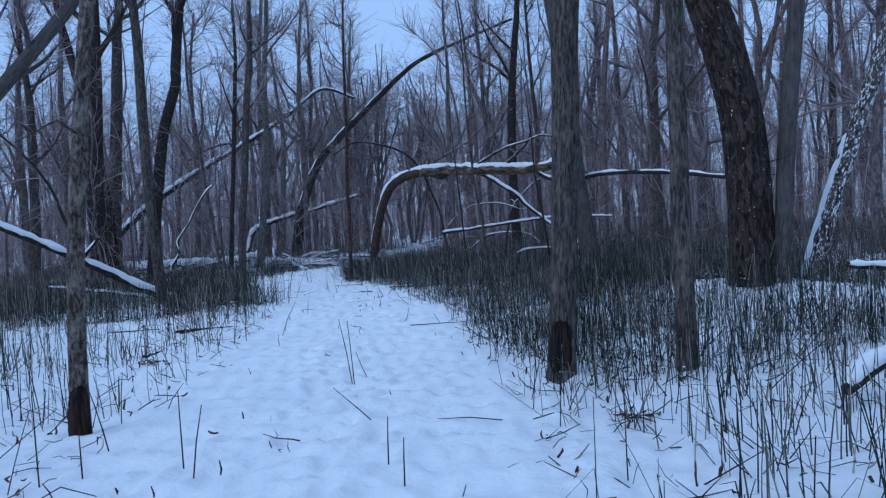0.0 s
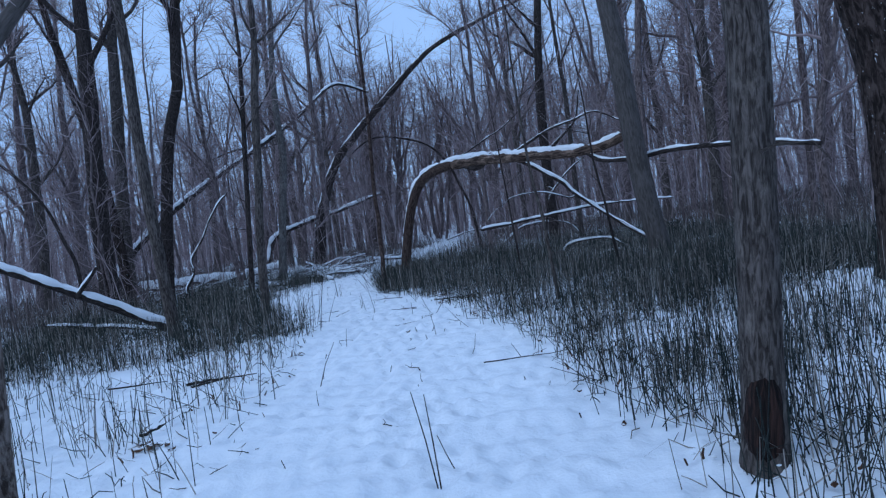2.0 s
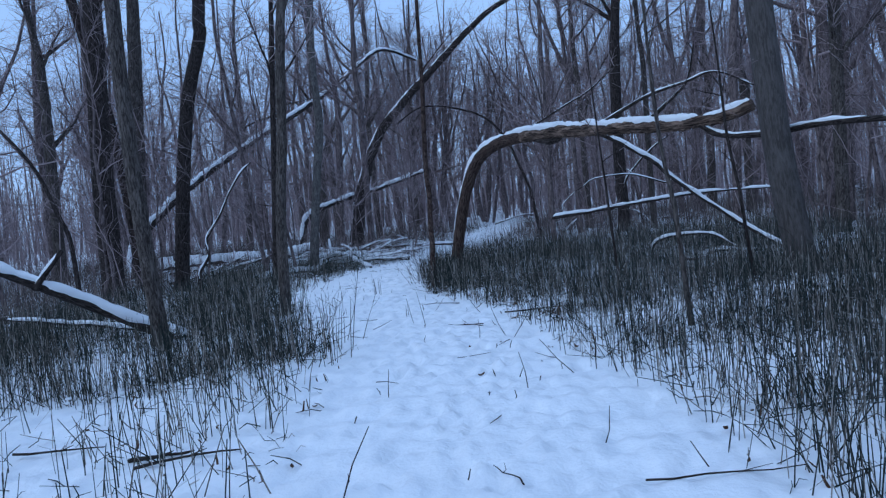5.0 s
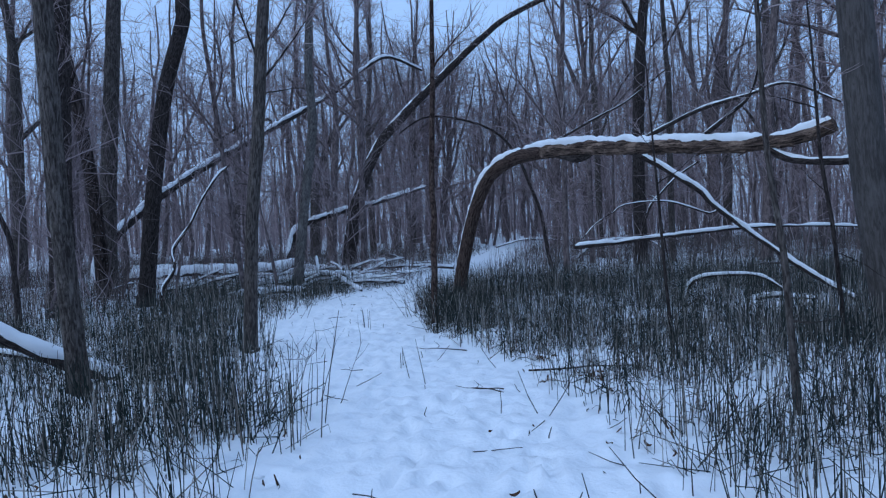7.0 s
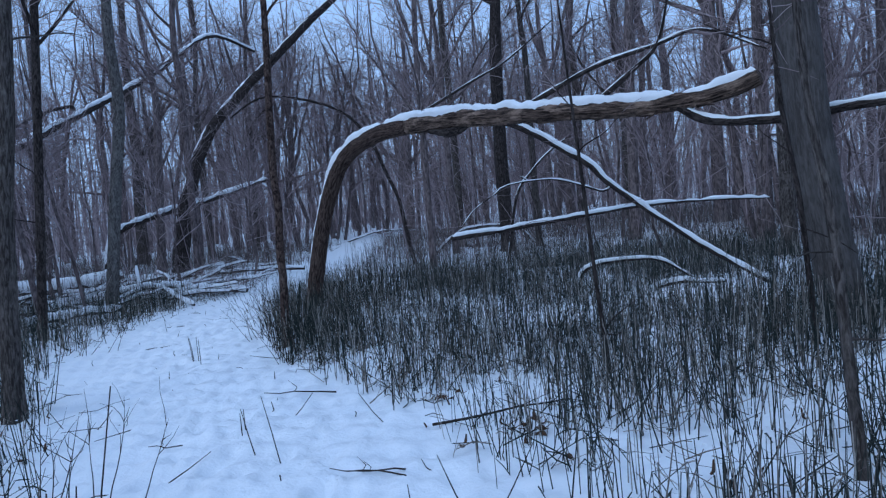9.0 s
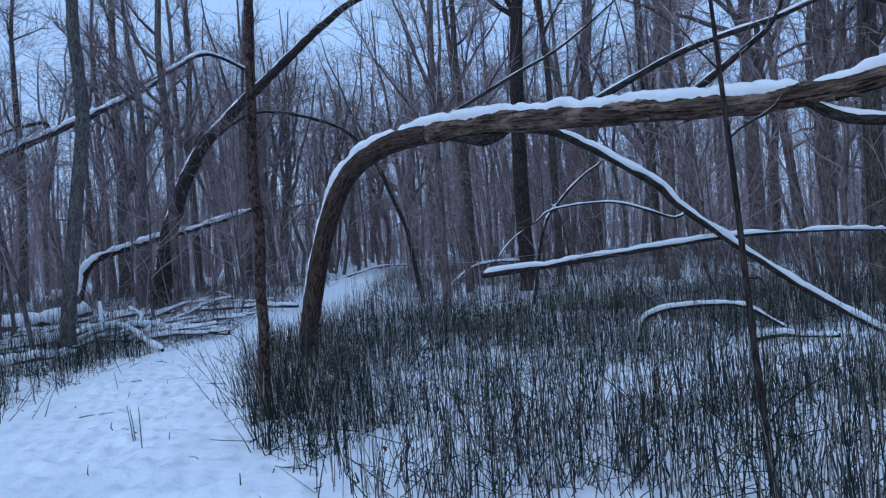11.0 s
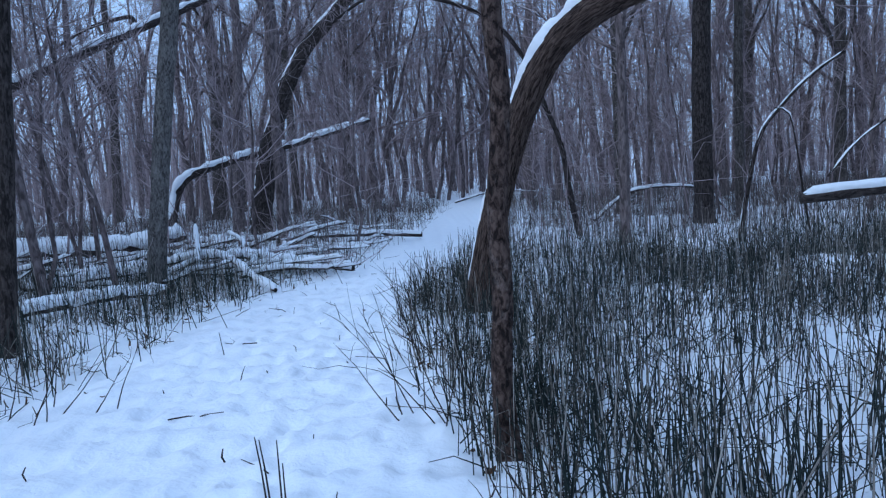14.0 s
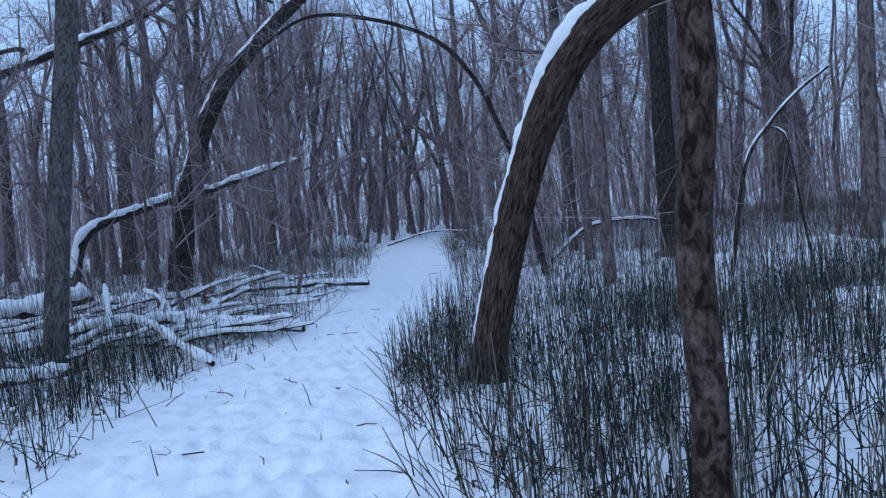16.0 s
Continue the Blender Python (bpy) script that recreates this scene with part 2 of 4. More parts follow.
def snow_cap(points, radii, depth, wide=1.15, cover=0.8, seed=0):
    """Snow lying along the top of a limb, uneven and broken by gaps."""
    p, r = np.array(points, float), np.array(radii, float)
    t = np.gradient(p, axis=0)
    t /= np.linalg.norm(t, axis=1)[:, None] + 1e-9
    up = np.array([0, 0, 1.0]) - t * t[:, 2:3]
    flat = np.linalg.norm(up, axis=1)
    up /= flat[:, None] + 1e-6
    side = np.cross(t, up)
    g = np.random.default_rng(seed + 50)
    along = np.concatenate([[0], np.cumsum(np.linalg.norm(np.diff(p, axis=0), axis=1))])
    ph = g.uniform(0, 6.28, 4)
    wave = 0.5 + 0.25 * np.sin(along * 2.3 + ph[0]) + 0.18 * np.sin(along * 5.9 + ph[1]) + 0.14 * np.sin(along * 13 + ph[2])
    wave += 0.16 * np.sin(along * 23 + ph[3]) * np.sin(along * 3.1 + ph[0]) + np.convolve(g.normal(0, 0.2, len(p) + 4), np.ones(5) / 5, "valid")
    h = 1.05 * depth * np.clip((wave - (0.72 - cover)) * 1.6, -0.6, 1.2) * np.clip((flat - 0.12) * 2.2, 0, 1)
    h[0] = h[-1] = -0.01
    base = np.linspace(-1, 1, 9)
    rag = 1.0 + 0.2 * np.sin(along * 7.1 + ph[3]) + 0.12 * np.sin(along * 17 + ph[1]) + g.normal(0, 0.07, len(p))
    ang = base[None] * wide * rag[:, None] + 0.12 * np.sin(along * 3.3 + ph[2])[:, None]
    prof = np.cos(base * math.pi / 2) ** 0.6
    jit = 1 + g.normal(0, 0.05, (len(p), 9))
    rad = r[:, None] * 0.985 + h[:, None] * prof[None, :] * jit - 0.004
    rad[:, [0, -1]] = r[:, None] * 0.9
    v = p[:, None] + rad[..., None] * (np.sin(ang)[..., None] * side[:, None] + np.cos(ang)[..., None] * up[:, None])
    i, j = np.meshgrid(np.arange(len(p) - 1), np.arange(8), indexing="ij")
    q = np.stack([i * 9 + j, (i + 1) * 9 + j, (i + 1) * 9 + j + 1, i * 9 + j + 1], -1).reshape(-1, 4)
    v = v.reshape(-1, 3)
    return v, q, v.copy()


def fork(start, way, length, r0, g, bend=0.25, n=7, rise=0.15):
    """The line and radii of one bough that wanders as it grows."""
    p, d = [np.array(start, float)], np.array(way, float)
    d /= np.linalg.norm(d)
    for _ in range(n):
        d = d + g.normal(0, bend, 3) * 0.5 + np.array([0, 0, rise * 0.3])
        d /= np.linalg.norm(d)
        p.append(p[-1] + d * length / n)
    return np.array(p), r0 * np.linspace(1, 0.22, n + 1)


def twigs_on(lines, count, size, g, r=0.006, rise=0.4):
    """Fine twigs that leave the given boughs."""
    w = np.array([np.linalg.norm(l[-1] - l[0]) for l in lines])
    pick = g.choice(len(lines), count, p=w / w.sum())
    p = np.zeros((count, 4, 3))
    for k, i in enumerate(pick):
        l = lines[i]
        u = g.uniform(0.15, 1) * (len(l) - 1)
        a = int(min(u, len(l) - 2))
        s = l[a] + (l[a + 1] - l[a]) * (u - a)
        d = (l[a + 1] - l[a]) / (np.linalg.norm(l[a + 1] - l[a]) + 1e-9) * 0.6 + g.normal(0, 0.55, 3) + np.array([0, 0, rise])
        d /= np.linalg.norm(d)
        m = size * g.uniform(0.4, 1.3)
        for j in range(4):
            p[k, j] = s
            d = d + g.normal(0, 0.2, 3)
            d /= np.linalg.norm(d)
            s = s + d * m / 3
    rr = np.full((count, 4), r) * np.array([1, 0.8, 0.6, 0.35])[None] * g.uniform(0.7, 1.3, (count, 1))
    return p, rr


# ---------------------------------------------------------------- ground
LEFT_Y = [0, 8.6, 12.6, 14.8, 18.3, 20.1, 21.9, 24, 27, 29.7, 37.6, 55, 70]
LEFT_X = [-2.2, -2.4, -2.8, -3.0, -4.5, -5.0, -5.7, -5.8, -5.45, -4.3, -3.0, -1.4, 1.5]
RIGHT_Y = [0, 7.2, 10, 12, 14.7, 17.4, 20.5, 23.3, 25.7, 27.2, 32.5, 41, 53, 70]
RIGHT_X = [0.7, 0.3, 0.05, -0.1, -1.0, -1.6, -2.8, -3.3, -3.5, -3.4, -1.8, -0.8, 0.7, 3.4]


def path_left(y):
    return np.interp(y, LEFT_Y, LEFT_X)


def path_right(y):
    return np.interp(y, RIGHT_Y, RIGHT_X)


def height(x, y):
    """The ground: almost flat, with slow swells and a mound under the big tree."""
    x, y = np.asarray(x, float), np.asarray(y, float)
    z = 0.1 * np.exp(-((y - 14) / 6) ** 2)
    z = z + 0.28 * np.exp(-((x - 5.0) ** 2 + (y - 11.6) ** 2) / 1.6)
    out = np.clip(np.maximum(path_left(y) - x, x - path_right(y)), 0, 1.5)
    return z + 0.05 * out * (np.sin(x * 1.7 + y * 0.6) * 0.5 + np.sin(y * 1.3 - x * 0.8) * 0.5)


def axis(a, b, step, far, grow=1.22):
    mid = np.arange(a, b, step)
    lo, hi, s = [a], [mid[-1]], step
    while hi[-1] < far:
        s *= grow
        hi.append(hi[-1] + s)
        lo.append(lo[-1] - s)
    return np.concatenate([lo[:0:-1], mid, hi[1:]])


def build_ground():
    xs, ys = axis(-6.4, 1.6, 0.05, 900), axis(2.0, 31.0, 0.054, 900)
    x, y = np.meshgrid(xs, ys, indexing="ij")
    z = height(x, y)
    g = np.random.default_rng(3)
    near = (np.abs(x + 2) < 7) & (y > 0) & (y < 45)
    for k, a in ((2.3, 0.008), (5.1, 0.007), (9.7, 0.007), (17.0, 0.007), (29.0, 0.006)):
        for _ in range(3):
            th, ph = g.uniform(0, 6.28), g.uniform(0, 6.28)
            z = z + np.where(near, a * np.sin(k * (x * math.cos(th) + y * math.sin(th)) + ph), 0)
    # two walkers' prints along the trail, and a dog's between them
    for wander, stride, wide, long, deep in ((0.28, 0.36, 0.055, 0.13, 0.05), (-0.3, 0.34, 0.05, 0.12, 0.04), (0.0, 0.19, 0.035, 0.04, 0.035), (0.5, 0.2, 0.035, 0.045, 0.03)):
        fy, step = 2.4, 0
        while fy < 31.5:
            fy += stride * g.uniform(0.85, 1.15)
            step += 1
            fx = 0.5 * (path_left(fy) + path_right(fy)) + wander + 0.22 * math.sin(fy * 0.5 + wander * 9) + (0.1 if step % 2 else -0.1) + g.normal(0, 0.03)
            i0, i1 = np.searchsorted(xs, [fx - 0.4, fx + 0.4])
            j0, j1 = np.searchsorted(ys, [fy - 0.4, fy + 0.4])
            d2 = ((x[i0:i1, j0:j1] - fx) / wide) ** 2 + ((y[i0:i1, j0:j1] - fy) / long) ** 2
            z[i0:i1, j0:j1] += 0.5 * deep * g.uniform(0.3, 1.2) * (-np.exp(-d2 ** 2) + 0.35 * np.exp(-(np.sqrt(d2) - 1.5) ** 2 * 4))
    # older trodden dents
    for i in range(1100):
        fy = g.uniform(2.5, 33)
        mid = 0.5 * (path_left(fy) + path_right(fy))
        fx = mid + g.normal(0, 0.55)
        i0, i1 = np.searchsorted(xs, [fx - 0.5, fx + 0.5])
        j0, j1 = np.searchsorted(ys, [fy - 0.5, fy + 0.5])
        dx, dy = x[i0:i1, j0:j1] - fx, y[i0:i1, j0:j1] - fy
        rad = g.uniform(0.035, 0.09)
        d2 = (dx / rad) ** 2 + (dy / (rad * 1.6)) ** 2
        z[i0:i1, j0:j1] += g.uniform(0.012, 0.036) * (-np.exp(-d2) + 0.45 * np.exp(-(np.sqrt(d2) - 1.5) ** 2 * 3))
    far = np.sqrt(x ** 2 + y ** 2)
    z = z * np.clip((200 - far) / 100, 0, 1)
    ny = len(ys)
    i, j = np.meshgrid(np.arange(len(xs) - 1), np.arange(ny - 1), indexing="ij")
    q = np.stack([i * ny + j, (i + 1) * ny + j, (i + 1) * ny + j + 1, i * ny + j + 1], -1).reshape(-1, 4)
    ob = part("ground", (np.stack([x, y, z], -1).reshape(-1, 3), q, None), SNOW)
    tagged(ob, "trodden blue-white snow covering the forest floor and trail", "ground", kind="structure")


build_ground()

# ---------------------------------------------------------------- standing trees
def grow_tree(name, points, radii, material, label, group="", top=11.0, limbs=8, twigs=300, seed=0, sides=12, lump=0.1, flare=1.35, first=0.45, stubs=3, category="tree", furrow=0.0, ribs=7):
    """A standing tree: trunk through the points and on up to its top, boughs, twigs."""
    g = np.random.default_rng(seed + 11)
    pts = [np.array(p, float) for p in points]
    pts[0][2] = float(height(pts[0][0], pts[0][1])) - 0.08
    way = pts[-1] - pts[-2]
    way /= np.linalg.norm(way)
    seen = pts[-1][2]
    z = seen
    while z < top:
        step = max(1.2, (top - seen) / 5)
        way = way * 0.8 + np.array([g.normal(0, 0.05), g.normal(0, 0.05), 0.25])
        way /= np.linalg.norm(way)
        pts.append(pts[-1] + way * step)
        z = pts[-1][2]
    line = spline(pts, 0.045 if furrow else 0.16 if sides > 10 else 0.4)
    frac = np.clip((line[:, 2] - line[0, 2]) / (line[-1, 2] - line[0, 2]), 0, 1)
    seen_frac = (seen - line[0, 2]) / (line[-1, 2] - line[0, 2])
    r = np.interp(frac, [0, seen_frac, 1], [radii[0], radii[1], radii[1] * 0.3])
    r *= 1 + (flare - 1) * np.exp(-(line[:, 2] - line[0, 2]) / 0.22)
    root = thing(name, (pts[0][0], pts[0][1], pts[0][2]), label, category, group)
    part("trunk", tube(line, r, sides, lump * (0.4 if furrow else 1), seed=seed, furrow=furrow, ribs=ribs), material, root)
    lines = []
    for k in range(limbs):
        u = g.uniform(first, 0.95)
        i = int(np.searchsorted(frac, u))
        i = min(i, len(line) - 2)
        a = g.uniform(0, 6.28)
        p, rr = fork(line[i], (math.cos(a), math.sin(a), g.uniform(0.5, 1.4)), g.uniform(0.2, 0.4) * top * (1.15 - u), r[i] * 0.5, g)
        lines.append(p)
        part("limb", tube(p, rr, 6, 0.05, seed=seed + k), material, root)
    for k in range(stubs):
        i = int(g.uniform(0.1, 0.5) * len(line))
        a = g.uniform(0, 6.28)
        p, rr = fork(line[i], (math.cos(a), math.sin(a), g.uniform(-0.2, 0.6)), g.uniform(0.3, 0.9), min(0.014, r[i] * 0.3), g, 0.4, 5, 0.0)
        part("dead_branch", tube(p, rr, 5), material, root)
    if twigs and lines:
        p, rr = twigs_on(lines + [line[int(len(line) * 0.6):]], twigs, 0.11 * top, g, 0.0007 * top + 0.002)
        tagged(part("crown", sticks(p, rr), TWIG, root, "fine bare twigs"), kind="stuff")
    return root


NEAR = "trees beside the trail"
peeling = grow_tree("tree", [(-2.96, 5.85, 0), (-2.9, 5.85, 1.22), (-2.78, 5.85, 2.32), (-2.63, 5.85, 3.4)], (0.07, 0.055), BARK_PEEL, "slim tree with peeling pale bark and a dark foot in snow", NEAR, 8, seed=1, sides=28, furrow=0.008, ribs=6)
flaking = grow_tree("tree", [(0.99, 6.7, 0), (1.1, 6.7, 1.4), (1.17, 6.7, 2.41), (1.23, 6.7, 3.41)], (0.115, 0.12), BARK_GREY, "grey-brown tree with flaking bark and a dark scarred foot", NEAR, 11, seed=2, sides=40, furrow=0.012, ribs=9)
grow_tree("tree", [(2.11, 6.6, 0), (2.13, 6.6, 1.83), (2.16, 6.6, 3.31)], (0.085, 0.075), BARK_GREY, "narrow grey tree standing among snowy rushes", NEAR, 10, seed=3, sides=28, furrow=0.008, ribs=6)
grow_tree("tree", [(4.74, 11.4, 0), (4.7, 11.4, 2.44), (4.51, 11.4, 3.57), (4.22, 11.4, 4.61)], (0.33, 0.29), BARK_SPECK, "massive dark leaning tree, deeply furrowed bark flecked with snow", NEAR, 14, seed=4, sides=56, lump=0.07, furrow=0.035, ribs=12)
grow_tree("tree", [(5.05, 11.2, 0), (5.3, 11.2, 2.83), (5.5, 11.2, 4.52)], (0.13, 0.12), BARK_SMOOTH, "straight grey tree on a snowy mound", NEAR, 13, seed=5)
plastered = grow_tree("tree", [(5.95, 12.2, 0), (6.49, 12.2, 1.68), (7.12, 12.2, 3.29), (7.41, 12.2, 4.1)], (0.15, 0.12), BARK_SNOWY, "leaning tree with snow plastered along its bark", NEAR, 9, seed=6)
ln = spline([(5.97, 12.2, 0.1), (6.2, 12.2, 0.8), (6.49, 12.2, 1.68), (6.8, 12.2, 2.5)], 0.08)
part("snow", snow_cap(ln, np.linspace(0.165, 0.13, len(ln)), 0.07, 0.5, 0.85, 3), SNOW, plastered, "thick snow stuck to the leaning side")
grow_tree("tree", [(-6.28, 16.5, 0), (-6.34, 16.5, 1.2), (-6.4, 16.5, 2.55), (-6.42, 16.5, 4.3), (-6.4, 16.5, 5.6)], (0.115, 0.1), BARK_GREY, "straight grey-brown tree beside a propped log", NEAR, 12, seed=7, sides=36, furrow=0.01, ribs=9)
grow_tree("tree", [(-11.55, 25.0, 0), (-11.52, 25.0, 1.5), (-11.48, 25.0, 3.2), (-11.2, 25.0, 7.4)], (0.29, 0.23), BARK_DARK, "thick dark tree behind a snowy propped log", NEAR, 15, seed=8, sides=36, furrow=0.02, ribs=11)
grow_tree("tree", [(-12.75, 29.0, 0), (-12.9, 29.0, 3.0), (-13.3, 29.0, 6.0), (-13.9, 29.0, 9.0)], (0.19, 0.15), BARK_SPECK, "dark tree leaning away, snow caught in its bark", NEAR, 14, seed=30, sides=24, furrow=0.012, ribs=8)
grow_tree("tree", [(-13.4, 30.4, 0), (-13.2, 30.4, 3.2), (-12.75, 30.4, 8.0)], (0.26, 0.22), BARK_GREY, "tall broad tree with dull grey-brown bark", NEAR, 16, seed=9)
grow_tree("tree", [(-10.7, 27.2, 0), (-10.32, 27.2, 2.8), (-9.85, 27.2, 5.4), (-9.3, 27.2, 7.1), (-9.25, 27.2, 7.7), (-9.0, 27.2, 9.6)], (0.21, 0.17), BARK_DARK, "dark crooked tree with a kink high in its trunk", NEAR, 15, seed=10, sides=28, furrow=0.012, ribs=8)
grow_tree("tree", [(3.85, 19.15, 0), (3.58, 19.2, 2.0), (3.48, 19.2, 3.37), (3.38, 19.2, 4.94)], (0.24, 0.22), BARK_SMOOTH, "large smooth grey tree leaning over a fallen trunk", NEAR, 14, seed=11, sides=40, lump=0.06, furrow=0.006, ribs=10)
grow_tree("tree", [(-2.71, 21.77, 0), (-2.73, 21.75, 0.45), (-2.7, 21.77, 0.9), (-2.7, 21.79, 1.38), (-2.66, 21.76, 1.9), (-2.68, 21.77, 2.41), (-2.65, 21.77, 3.17)], (0.055, 0.048), BARK_SLIM, "slender blotched brown tree beside the snowy trail", NEAR, 8, seed=12, sides=32, lump=0.2, flare=1.5, stubs=0, furrow=0.007, ribs=6)
grow_tree("tree", [(-5.18, 19.0, 0), (-5.07, 19, 1.73), (-4.9, 19, 3.1), (-4.73, 19, 4.87)], (0.1, 0.085), BARK_GREY, "thin knotted grey tree among dark rushes", NEAR, 9, seed=13)
grow_tree("tree", [(-7.25, 25.2, 0), (-6.91, 25.2, 3.49), (-6.63, 25.15, 6.29)], (0.085, 0.07), BARK_DARK, "thin dark tree at the edge of the trail", NEAR, 11, seed=14)
grow_tree("tree", [(-7.3, 29.4, 0), (-6.94, 29.4, 2.47), (-6.6, 29.35, 4.59)], (0.14, 0.125), BARK_PALE, "pale mottled tree standing among fallen logs", NEAR, 13, seed=15)
grow_tree("tree", [(3.5, 35.2, 0), (3.5, 35.2, 3), (3.6, 35.2, 6)], (0.23, 0.2), BARK_DARK, "dark shaggy-barked tree beyond the fallen trunk", NEAR, 15, seed=16)
grow_tree("tree", [(4.85, 36.3, 0), (4.85, 36.3, 3), (4.9, 36.3, 6)], (0.12, 0.1), BARK_GREY, "grey tree close beside a darker trunk", NEAR, 14, seed=17)
grow_tree("tree", [(0.62, 18.2, 0), (0.55, 18.2, 0.9), (0.5, 18.2, 1.8)], (0.025, 0.018), BARK_DARK, "dark sapling in the rushes", "saplings", 3.5, 3, 30, seed=18, sides=7, flare=1.2)
grow_tree("tree", [(2.62, 17.9, 0), (2.5, 17.8, 0.9), (2.42, 17.75, 1.6), (2.3, 17.75, 2.4)], (0.03, 0.022), BARK_DARK, "dark sapling in the rushes", "saplings", 4.5, 3, 40, seed=19, sides=7, flare=1.2)
grow_tree("tree", [(-9.2, 12.0, 0), (-7.6, 12, 3.2), (-6.31, 12.0, 4.66), (-5.62, 12.0, 5.4)], (0.14, 0.1), BARK_SMOOTH, "slanting grey tree leaning over the clearing", NEAR, 8, seed=20)

grow_tree("tree", [(0.92, 15.03, 0), (0.86, 15.03, 0.86), (0.82, 15.03, 1.50), (0.74, 15.03, 2.06), (0.69, 15.03, 2.66)], (0.034, 0.022), BARK_GREY, "thin grey stem leaning among the rushes", NEAR, 6, 4, 60, seed=31, sides=12, lump=0.15, flare=1.3)
def scar(tree, points, radii, seed):
    """Bare blackened wood where the bark has gone from a tree's foot."""
    ln = spline(points, 0.03)
    r = np.interp(np.linspace(0, 1, len(ln)), np.linspace(0, 1, len(radii)), radii)
    part("scar", tube(ln, r, 18, 0.12, seed=seed), SCAR, tree, "bare blackened scar")


scar(flaking, [(0.985, 6.655, 0.06), (0.99, 6.645, 0.2), (1.005, 6.64, 0.36), (1.025, 6.65, 0.52), (1.04, 6.665, 0.62)], (0.08, 0.108, 0.104, 0.1, 0.05), 5)
scar(peeling, [(-2.955, 5.83, 0.0), (-2.95, 5.82, 0.12), (-2.94, 5.82, 0.3), (-2.935, 5.835, 0.45)], (0.085, 0.083, 0.074, 0.04), 6)

# trunks further in, each at its own place
BACK = [
    (-12.9, 59, 0.22, 0),
    (-8.6, 47.8, 0.17, 0.3),
    (-12.6, 51, 0.15, 0),
    (10.3, 41.4, 0.2, 0),
    (0.5, 31.1, 0.09, 0.1),
    (-6.5, 36, 0.13, 0.1),
    (-8.9, 52.7, 0.2, 0),
    (-9.2, 42.6, 0.18, 0.7),
    (-8.5, 28.5, 0.07, -0.9),
    (2.7, 39.5, 0.14, 0),
    (12.5, 38, 0.27, 0),
    (1.9, 36, 0.1, 0),
    (10.91, 49.77, 0.246, 0.25),
    (16.61, 50.92, 0.231, 0.18),
    (21.0, 46.2, 0.284, 0.55),
    (-18.57, 34.06, 0.232, 0.31),
    (-20.03, 40.06, 0.228, 0.31),
    (7.38, 34.0, 0.181, 0.34),
    (7.55, 26.0, 0.17, 0.16),
    (9.51, 29.99, 0.17, 0.09),
    (11.42, 27.99, 0.13, 0.24),
    (15.76, 29.98, 0.159, 0.31),
    (15.24, 27.98, 0.159, 0.24),
    (10.41, 17.98, 0.123, 0.61),
    (-12.27, 51.96, 0.301, 0.4),
    (-20.78, 37.33, 0.228, 0.03),
    (9.59, 47.45, 0.26, 0.21),
    (-18.2, 55.22, 0.232, 0.58),
    (2.16, 54.91, 0.273, 0.35),
    (13.58, 47.56, 0.205, 0.28),
    (-6.59, 53.9, 0.155, 0.35),
]
for i, (bx, by, br, bl) in enumerate(BACK):
    tall = 11 + (i * 37 % 7)
    grow_tree("tree", [(bx, by, 0), (bx + bl * 0.35, by, 3), (bx + bl * 0.7, by, 6)], (br, br * 0.85), BARK_HAZY if i % 3 else BARK_GREY, "bare grey-brown tree standing deep in the wood", "bare trees in the wood", tall, 9, 520, seed=40 + i, sides=9, lump=0.06, first=0.22)

# ---------------------------------------------------------------- fallen and leaning timber
def limb_line(points, r0, r1, step=0.1, curve=1.0):
    line = spline(points, step)
    u = np.linspace(0, 1, len(line)) ** curve
    return line, r0 + (r1 - r0) * u


def log(name, points, r0, r1, material, label, snow=0.03, cover=0.8, category="log", group="fallen timber", seed=0, sides=10, lump=0.12, twigs=0, curve=1.0, wide=1.4):
    line, r = limb_line(points, r0, r1, 0.1, curve)
    root = thing(name, tuple(line[0]), label, category, group)
    part("trunk" if category == "tree" else "stem", tube(line, r, sides, lump, seed=seed), material, root)
    if snow:
        part("snow", snow_cap(line, r, snow, wide, cover, seed), SNOW, root, "soft white snow along the top")
    if twigs:
        g = np.random.default_rng(seed)
        p, rr = twigs_on([line], twigs, 0.9, g, 0.006)
        tagged(part("twig_spray", sticks(p, rr), TWIG, root), kind="stuff")
    return root


# the great arched trunk that bends over and runs out level
ARCH = [(-2.56, 26.28, -0.15), (-2.44, 26.14, 0.5), (-2.24, 25.93, 1.35), (-1.98, 25.66, 2.17), (-1.68, 25.35, 2.74), (-1.25, 24.88, 3.05), (-0.75, 24.36, 3.15),
        (-0.2, 23.8, 3.16), (0.5, 23.05, 3.1), (1.35, 22.15, 2.99), (2.2, 21.27, 2.87), (2.8, 20.63, 2.84), (3.2, 20.2, 2.9), (3.44, 19.95, 2.99)]
line = spline(ARCH, 0.045)
arch_len = np.linspace(0, 1, len(line))
arch_r = np.interp(arch_len, [0, 0.05, 0.2, 0.4, 0.6, 0.85, 1], [0.2, 0.155, 0.14, 0.145, 0.145, 0.12, 0.1])
arch = thing("arched_tree", tuple(line[0]), "bent brown tree arching level, torn bare wood under snow", "fallen tree", "fallen timber")
split = int(len(line) * 0.46)
part("trunk", tube(line[:split + 1], arch_r[:split + 1], 64, 0.05, seed=31, furrow=0.012, ribs=17), BARK_BROWN, arch, "curved trunk with furrowed red-brown bark")
part("trunk", tube(line[split:], arch_r[split:], 36, 0.1, seed=32, furrow=0.022, ribs=5), WOOD_BARE, arch, "stripped and splintered level trunk")
